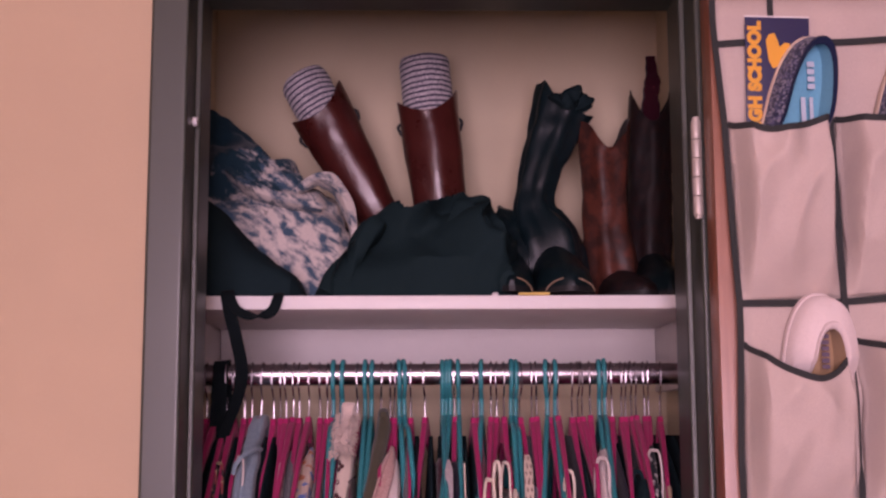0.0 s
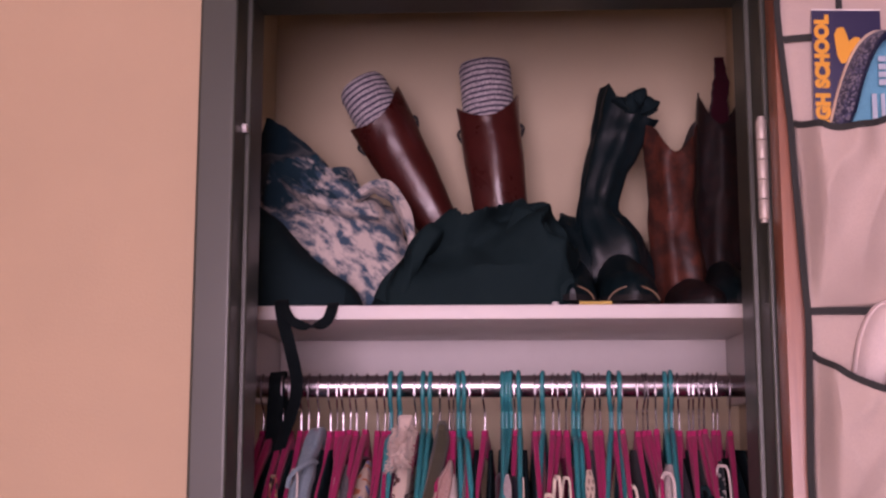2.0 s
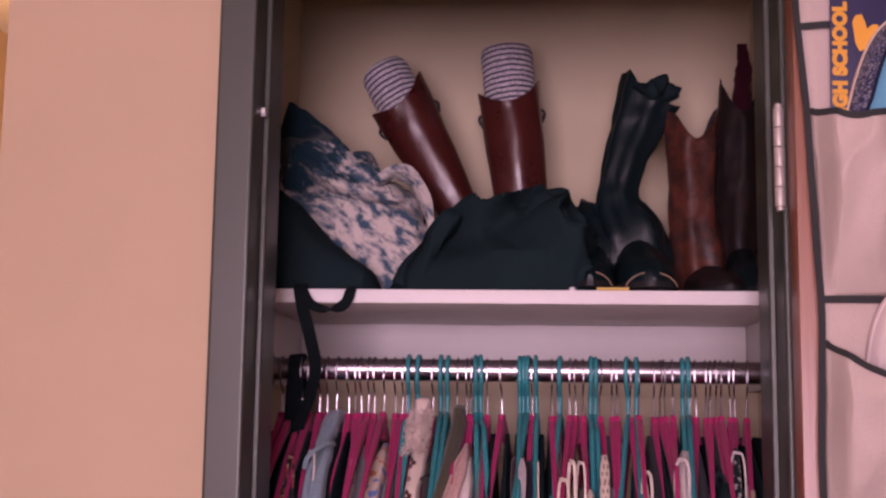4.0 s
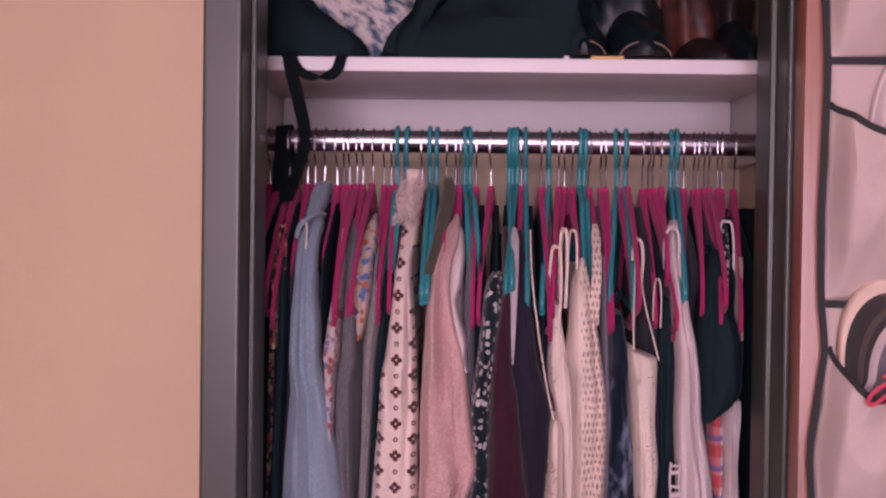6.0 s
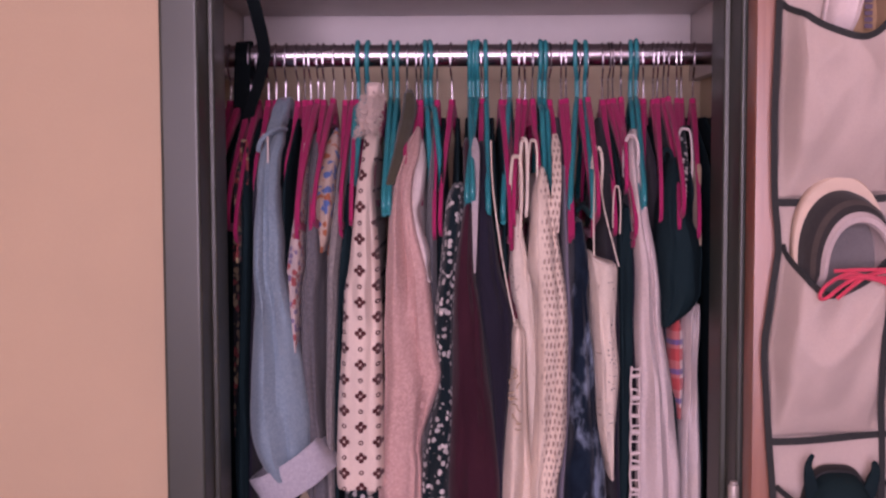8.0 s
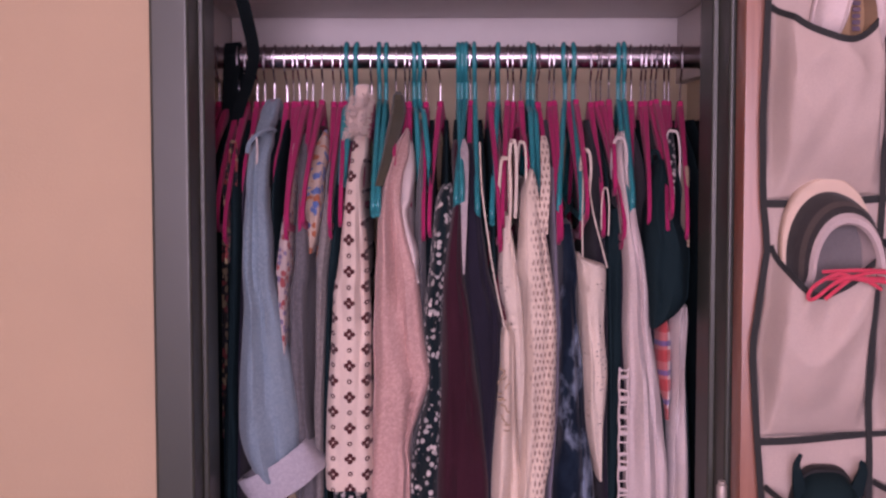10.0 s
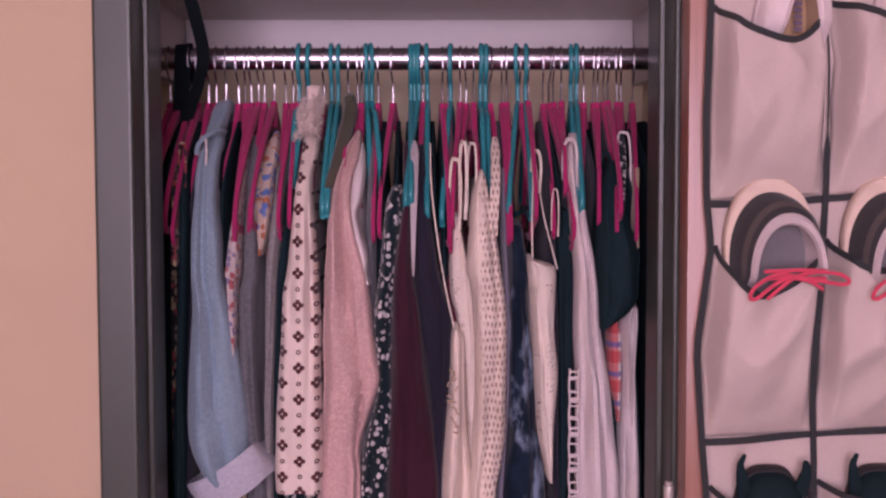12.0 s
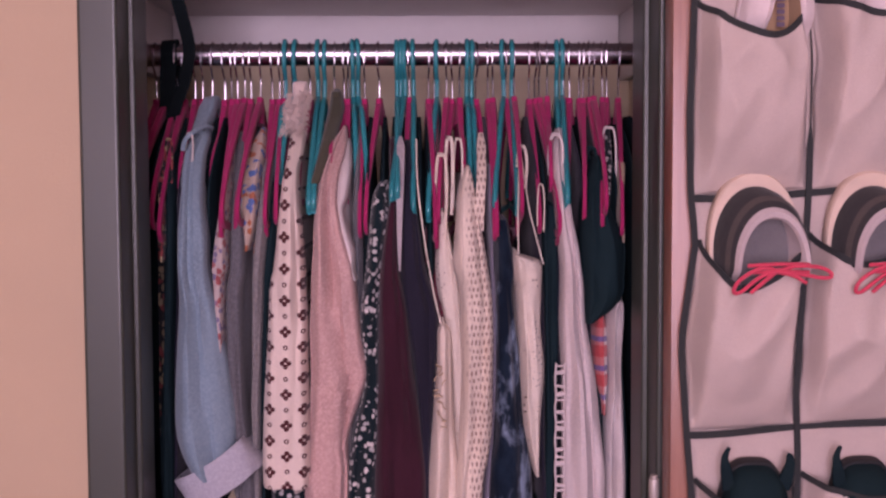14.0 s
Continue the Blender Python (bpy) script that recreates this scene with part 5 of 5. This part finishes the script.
sweep(bm, [(-0.276, 0.232, 1.465), (-0.272, 0.228, 1.478), (-0.262, 0.24, 1.49), (-0.25, 0.262, 1.497), (-0.246, 0.285, 1.496)], 0.0032, 8, 24)
part("collar", bm, M["denim"], bpy.data.objects["denim_shirt"])

# plain filler clothes between the ones that show; their dark colour stands in for shade
FILL = [("black_jersey", "black filler top, its dark cloth standing in for shade between hangers", "top", "black", [-0.345, -0.33, -0.312, -0.289, -0.247, -0.236, -0.165, -0.032, -0.012, 0.002, 0.015, 0.036, 0.048, 0.136, 0.197, 0.222, 0.262, 0.29, 0.318, 0.335, 0.35]),
        ("navy_jersey", "dark navy filler top standing in for shade between hangers", "top", "navyblack", [-0.275, -0.079, 0.024, 0.128, 0.188, 0.212, 0.247, 0.276]),
        ("burgundy_blouse", "burgundy filler blouse added in a shaded gap between hangers", "blouse", "burgundy", [0.06]),
        ("charcoal_jersey", "charcoal filler top added in a shaded gap between hangers", "top", "grey", [-0.196, -0.046])]
for name, label, cat, mat, xs in FILL:
    for i, x in enumerate(xs):
        e = thing(name, (x, ROD.y, 0.95), label, cat, "clothes on the rail")
        bm = bmesh.new()
        rings = []
        low = 1.0 - 0.02 * (i % 4)
        for k in range(24):
            u = k / 23
            z = 1.512 + (low - 1.512) * u
            yf = max(front_of(z) + 0.034, 0.208) - 0.02 * u
            yb = min(0.56, 0.735 - yf)
            hw = 0.003 + 0.009 * min(1, u * 3)
            rings.append([Vector((x * (1 + 0.05 * u) + hw * math.cos(t) + 0.007 * u * noise.noise(Vector((x * 90, math.sin(t) * 3, z * 6))),
                                  (yf + yb) / 2 + (yb - yf) / 2 * math.copysign(abs(math.sin(t)) ** 0.7, math.sin(t)), z)) for t in [2 * math.pi * j / 26 for j in range(26)]])
        loft(bm, rings)
        part("body", bm, M[mat], e)


# ---- shoe organizer on the door ----
def edge(k, z):
    """The x of the organizer's column line k at a height; the cloth hangs unevenly."""
    if k == 0:
        return float(np.interp(z, [1.08, 1.15, 1.25, 1.36, 1.41, 1.5, 1.65, 1.72, 1.87, 1.98], [0.328, 0.322, 0.315, 0.33, 0.324, 0.322, 0.327, 0.323, 0.317, 0.308]))
    return float(np.interp(z, [1.13, 1.19, 1.41, 1.56, 1.66, 1.85, 1.98], [0.445, 0.442, 0.452, 0.454, 0.444, 0.439, 0.437])) + 0.126 * (k - 1)


TAPES = [1.957, 1.659, 1.406, 1.149, 0.895, 0.64]
MOUTHS = [(0.093, 0.018), (0.044, 0.042), (0.046, 0.05), (0.052, 0.03), (0.055, 0.03)]
YB = -0.079


def tape_z(r, x):
    return TAPES[r] + 0.045 * (x - 0.322)


def organizer():
    e = thing("shoe_organizer", (0.57, YB, 0.6), "off-white canvas over-door shoe organizer with dark grey bindings", "shoe organizer")
    bm = bmesh.new()
    nz, nx = 60, 30
    g = []
    for i in range(nz + 1):
        z = 0.62 + (2.012 - 0.62) * i / nz
        a, b = edge(0, z), edge(4, z)
        g.append([bm.verts.new((a + (b - a) * j / nx, YB + 0.003 * noise.noise(Vector((j * 0.4, i * 0.35, 2))), z)) for j in range(nx + 1)])
    for r0, r1 in zip(g, g[1:]):
        for j in range(nx):
            bm.faces.new((r0[j], r0[j + 1], r1[j + 1], r1[j]))
    o = part("backing", bm, M["canvas"], e)
    o.modifiers.new("thickness", "SOLIDIFY").thickness = 0.0015
    for c in range(4):
        for r in range(5):
            full = 1.0 if c < 2 else 0.35
            drop, dip = MOUTHS[r]
            if c == 1:
                dip *= 0.62
            bm = bmesh.new()
            nu, nw = 44, 46
            rows, mouth = [], []
            seed = 13.7 * c + 5.1 * r
            for i in range(nw + 1):
                w = i / nw
                line = []
                for j in range(nu + 1):
                    u = j / nu
                    xr = edge(c, TAPES[r]) + 0.126 * u
                    top = tape_z(r, xr) - drop - dip * math.sin(math.pi * u) ** 0.8 * (1 + 0.25 * math.cos(math.pi * u) * (1 if r in (0, 2) else -1))
                    bot = tape_z(r + 1, xr) + 0.004
                    z = top + (bot - top) * w
                    a, b = edge(c, z) + 0.004, edge(c + 1, z) - 0.004
                    fl = 0.09 + 0.06 * noise.noise(Vector((w * 1.7, seed, 1.0))) - 0.05 * w
                    fr = 0.1 + 0.07 * noise.noise(Vector((w * 1.9, seed, 7.0))) - 0.03 * w
                    rise = max(0.0, min(1, u / (fl + 0.07), (1 - u) / (fr + 0.05)))
                    belly = rise * rise * (3 - 2 * rise) * (0.85 + 0.15 * math.sin(math.pi * u)) * (0.046 * (1 - w) ** 0.8 + 0.02 * math.sin(math.pi * w) + 0.0012) * full
                    fold = 1 - abs(2 * ((u * 0.9 + w * 0.8 + 0.3 * noise.noise(Vector((u * 2, w * 2, seed + 3))) + seed * 0.37) % 1) - 1)
                    crease = 0.007 * max(0, fold - 0.55) / 0.45 + 0.009 * noise.noise(Vector((u * 4.2 + seed, w * 3.2, seed))) + 0.019 * (ridged(Vector((u * 2.1 + w * 1.4 + seed, w * 1.9 - u * 0.8, seed))) - 0.5)
                    crease *= 0.5 * math.sin(math.pi * u) ** 0.5 * min(1, (1 - w) * 5)
                    v = Vector((a + (b - a) * u + 0.002 * noise.noise(Vector((u * 4, w * 5, seed))), YB - 0.004 - belly - crease * (0.4 + 0.6 * (1 - w) + 0.3), z))
                    line.append(bm.verts.new(v))
                    if i == 0:
                        mouth.append(v + Vector((0, -0.0012, 0.001)))
                rows.append(line)
            for r0, r1 in zip(rows, rows[1:]):
                for j in range(nu):
                    bm.faces.new((r0[j], r0[j + 1], r1[j + 1], r1[j]))
            pk = part("pocket", bm, M["canvas"], e)
            pk.modifiers.new("thickness", "SOLIDIFY").thickness = 0.0012
            bm = bmesh.new()
            sweep(bm, mouth, 0, 8, None, flat=(0.0036, 0.0012), side=(0, -0.15, 1))
            b = part("binding", bm, M["ribbon"], pk, "dark grey binding tape")
    for r in range(6):
        bm = bmesh.new()
        sweep(bm, [(x, YB - 0.0045 - (0.002 * math.sin(x * 40)), tape_z(r, x) + 0.002 * math.sin(x * 23 + r)) for x in np.linspace(edge(0, TAPES[r]), edge(4, TAPES[r]), 40)], 0, 8, None, flat=(0.004, 0.0009), side=(0, 0, 1))
        part("tape", bm, M["ribbon"], e, "dark grey binding tape")
    for k in range(5):
        bm = bmesh.new()
        z1 = 2.011 if k in (0, 4) else 1.955
        sweep(bm, [(edge(k, z), YB - 0.006 - 0.0015 * math.sin(z * 9 + k), z) for z in np.linspace(0.63, z1, 60)], 0, 8, None, flat=(0.0037, 0.0012), side=(1, 0, 0),
              taper=lambda u: 0.28 if k in (1, 2) and 1.47 < 0.63 + (z1 - 0.63) * u < 1.61 else 1.0)
        part("tape", bm, M["ribbon"], e, "dark grey binding tape")
    for x in (0.375, 0.76):
        bm = bmesh.new()
        sweep(bm, [(x, YB - 0.004, 1.972), (x, YB - 0.004, 2.06), (x, YB + 0.002, 2.064), (x, -0.02, 2.066)], 0, 8, None, flat=(0.0035, 0.001), side=(1, 0, 0))
        part("hanging_strap", bm, M["ribbon"], e, "dark strap over the door's top")


organizer()


def shoe(name, label, cx, z_top, w, length, mats, mouth, collar=(0.8, 0.85), lean=1.0, tilt=0.0, depth=1.0, shift=0.0, inset=0.0, roll=0.0, group="shoes in the organizer", square=0.85, stripe=None):
    """A shoe standing toe down in a pocket, its opening towards the room: sole, upper, lining and insole."""
    e = thing(name, (cx, YB - 0.03, z_top - length), label, "shoe", group)
    zc = z_top - length / 2
    t = math.tan(radians(tilt))

    def ring(sx, sz, dz, y):
        out = []
        for j in range(56):
            a = 2 * math.pi * j / 56
            c, s = math.cos(a), math.sin(a)
            x = w / 2 * sx * math.copysign(abs(c) ** square, c) + shift * min(1, max(0, (-y - 0.018) / 0.03))
            z = zc + length / 2 * sz * math.copysign(abs(s) ** 0.95, s) + dz * lean
            k = min(1, max(0, (z - mouth + 0.012) / 0.03))
            out.append(Vector((cx + x + (z - mouth) * t, YB - 0.006 + (y + 0.006) * depth * (0.3 + 0.7 * k * k * (3 - 2 * k)), z)))
        return out

    cs, cz = collar
    outer = [ring(0.95, 0.98, 0.0, -0.006), ring(1, 1, 0, -0.009), ring(1.0, 1.0, -0.002, -0.018), ring(0.985, 0.99, -0.003, -0.0195)]
    bm = bmesh.new()
    loft(bm, outer, True, True)
    part("sole", bm, mats["sole"], e)
    i = inset
    up = [ring(0.965 - i, 0.975 - i, -0.004 - i * 0.12, -0.0196), ring(0.985 - i, 0.985 - i, -0.007 - i * 0.12, -0.028), ring(0.96 - i, 0.965 - i, -0.013 - i * 0.1, -0.038), ring((0.96 + cs) / 2, (0.965 + cz) / 2, -0.02, -0.0445), ring(cs + 0.02, cz + 0.02, -0.025, -0.0475)]
    bm = bmesh.new()
    loft(bm, up, False, False)
    part("upper", bm, mats["upper"], e)
    if stripe:
        bm = bmesh.new()
        loft(bm, [ring(0.968 - i, 0.972 - i, -0.0125 - i * 0.1, -0.0385), ring(0.955 - i, 0.962 - i, -0.0145 - i * 0.1, -0.0412), ring(0.92 - i, 0.935 - i, -0.017 - i * 0.05, -0.0435)], False, False)
        part("heel_stripe", bm, stripe, e, "brown-grey band round the heel")
    bm = bmesh.new()
    loft(bm, [ring(cs + 0.08 + roll, cz + 0.06 + roll, -0.024, -0.0465), ring(cs + 0.05 + roll * 0.6, cz + 0.04 + roll * 0.6, -0.0255, -0.051), ring(cs, cz, -0.026, -0.05), ring(cs - 0.04, cz - 0.035, -0.0255, -0.046)], False, False)
    part("collar", bm, mats["collar"], e)
    bm = bmesh.new()
    loft(bm, [ring(cs - 0.01, cz - 0.01, -0.0255, -0.047), ring(cs - 0.01, cz, -0.02, -0.036), ring(cs, cz + 0.01, -0.014, -0.0215)], False, False)
    part("lining", bm, mats["lining"], e)
    bm = bmesh.new()
    loft(bm, [ring(cs + 0.02, cz + 0.02, -0.012, -0.021), ring(cs + 0.02, cz + 0.02, -0.012, -0.0225)], True, True)
    ins = part("insole", bm, mats["insole"], e)
    return e, ins


KEDS = dict(sole=M["cream_rubber"], upper=M["tweed"], collar=M["navytrim"], lining=M["skyinsole"], insole=M["skyinsole"])
CANVAS = dict(sole=M["offwhite_shoe"], upper=M["offwhite_shoe"], collar=M["offwhite_shoe"], lining=M["taninsole"], insole=M["taninsole"])
RUN = dict(sole=M["cream_rubber"], upper=M["greymesh"], collar=M["greylining"], lining=M["greylining"], insole=M["greyinsole"])
DARK = dict(sole=M["rubber"], upper=M["jacket"], collar=M["bag"], lining=M["bag"], insole=M["bag"])


def bars(owner, x, z, n, w, h, gap, material, y):
    for k in range(n):
        bm = bmesh.new()
        box(bm, (x - w / 2, y - 0.0004, z - k * gap - h), (x + w / 2, y, z - k * gap), 0.0)
        part("print_bar", bm, material, owner, smooth=False)


for k in (0, 1):
    dx = 0.127 * k
    e, ins = shoe("slip_on_shoe", "navy tweed slip-on shoe with sky blue insole", 0.39 + dx, 1.964, 0.07, 0.2, KEDS, 1.855, collar=(0.72, 0.94), tilt=12, depth=1.0, shift=0.009, lean=0.35)
    for i, (w, h, z) in enumerate(((0.007, 0.034, 1.93),)):
        bars(e, 0.41 + dx, z, 4, 0.008, 0.006, 0.0085, M["palebar"], YB - 0.0302)
    bars(e, 0.4 + dx, 1.889, 1, 0.005, 0.05, 0.06, M["palebar"], YB - 0.0302)
    bars(e, 0.409 + dx, 1.889, 1, 0.004, 0.05, 0.06, M["palebar"], YB - 0.0302)
    e, ins = shoe("canvas_shoe", "off-white low canvas shoe with tan insole", 0.404 + dx, 1.672, 0.073, 0.17, CANVAS, 1.582, collar=(0.5, 0.68), tilt=4, depth=1.0, shift=0.009, lean=0.5)
    bars(e, 0.412 + dx, 1.638, 8, 0.0085, 0.0048, 0.0066, M["mauveprint"], YB - 0.0302)
    e, ins = shoe("running_shoe", "dark grey running shoe with cream sole and pink laces", 0.389 + dx, 1.437, 0.098, 0.15, RUN, 1.318, collar=(0.7, 0.76), lean=1.2, depth=1.25, shift=0.011, inset=0.05, roll=0.045, square=0.95, stripe=M["brownmesh"])
    laces = [[(0.005, 0, 0.0), (-0.018, -0.004, 0.004), (-0.04, -0.004, -0.008), (-0.046, -0.002, -0.02), (-0.038, 0, -0.021), (-0.02, -0.003, -0.006), (0.0, -0.003, 0.002)],
             [(0.0, 0, 0.001), (0.02, -0.005, 0.006), (0.045, -0.003, 0.004), (0.056, -0.002, -0.003), (0.05, 0, -0.007), (0.025, -0.002, -0.003), (0.002, -0.002, 0.0)],
             [(-0.002, -0.003, 0.0), (-0.014, -0.004, -0.009), (-0.028, -0.001, -0.022)], [(0.0, -0.003, 0.0), (0.016, -0.004, -0.004), (0.03, 0.0, -0.012)],
             [(-0.03, 0.004, 0.006), (0.0, -0.004, 0.008), (0.034, 0.004, 0.007)], [(-0.026, 0.004, -0.001), (0.0, -0.005, 0.0), (0.034, 0.004, -0.001)]]
    for pts in laces:
        bm = bmesh.new()
        sweep(bm, [(0.4 + dx + p[0], YB - 0.071 + p[1], 1.332 + p[2]) for p in pts], 0.0021, 8, 26)
        part("lace", bm, M["lace_pink"], e, "coral pink shoelace")
    e, ins = shoe("ankle_boot", "black leather ankle boot standing toe down in a pocket", 0.392 + dx * 0.95, 1.124, 0.08, 0.16, DARK, 1.07, collar=(0.74, 0.8), depth=1.15, square=0.6)
    for s in (-1, 1):
        bm = bmesh.new()
        x = 0.392 + dx * 0.95 + s * 0.033
        sweep(bm, [(x - s * 0.004, YB - 0.03, 1.095), (x, YB - 0.034, 1.112), (x + s * 0.002, YB - 0.036, 1.122), (x + s * 0.002, YB - 0.034, 1.13), (x + 0.003, YB - 0.032, 1.136 - 0.004 * s)], 0, 10, 24, flat=(0.005, 0.008), side=(0.2, 1, 0), taper=lambda u: 1.0 - 0.75 * u)
        part("pull_tab", bm, M["bag"], e, "black pull tab")


def school_card():
    e = thing("printed_card", (0.38, YB - 0.012, 1.8), "navy printed card with golden lettering tucked in a pocket", "card")
    y = YB - 0.012
    t = radians(1.2)
    rot = Matrix.Translation((0.343, y, 1.988)) @ Matrix.Rotation(t, 4, "Y")
    bm = bmesh.new()
    box(bm, (0, -0.0005, -0.2), (0.0735, 0.0005, 0), 0.0002)
    bmesh.ops.transform(bm, matrix=rot, verts=bm.verts)
    part("sheet", bm, M["cardnavy"], e)
    bm = bmesh.new()
    box(bm, (0, -0.0007, 0), (0.0735, 0.0007, 0.0016))
    bmesh.ops.transform(bm, matrix=rot, verts=bm.verts)
    part("edge", bm, M["cardedge"], e)
    cu = bpy.data.curves.new("lettering", "FONT")
    cu.body, cu.size, cu.extrude, cu.space_character, cu.offset = "HIGH SCHOOL", 0.0192, 0.0003, 1.06, 0.0014
    cu.align_x, cu.align_y = "RIGHT", "BOTTOM"
    tmp = new("lettering", cu)
    dg = bpy.context.evaluated_depsgraph_get()
    me = bpy.data.meshes.new_from_object(tmp.evaluated_get(dg))
    bpy.data.objects.remove(tmp)
    me.materials.append(M["cardyellow"])
    o = new("lettering", me)
    o.parent = e
    turn = Matrix(((0, -1, 0, 0), (0, 0, -1, 0), (1, 0, 0, 0), (0, 0, 0, 1)))
    o.matrix_basis = Matrix.Translation(-Vector(e.location)) @ rot @ Matrix.Translation((0.0205, -0.0008, -0.006)) @ turn
    tagged(o, "golden yellow lettering")
    bm = bmesh.new()
    pts = [(0.0235, -0.027), (0.027, -0.02), (0.0335, -0.0185), (0.037, -0.027), (0.039, -0.0345), (0.045, -0.03), (0.0505, -0.03), (0.0515, -0.037), (0.046, -0.043), (0.041, -0.047), (0.0365, -0.058), (0.031, -0.06), (0.0265, -0.051), (0.025, -0.04)]
    vs = [bm.verts.new(rot @ Vector((p[0], -0.0011, p[1]))) for p in pts]
    f = bm.faces.new(vs)
    part("emblem", bm, M["cardyellow"], e, "plain golden emblem shape", smooth=False)


school_card()
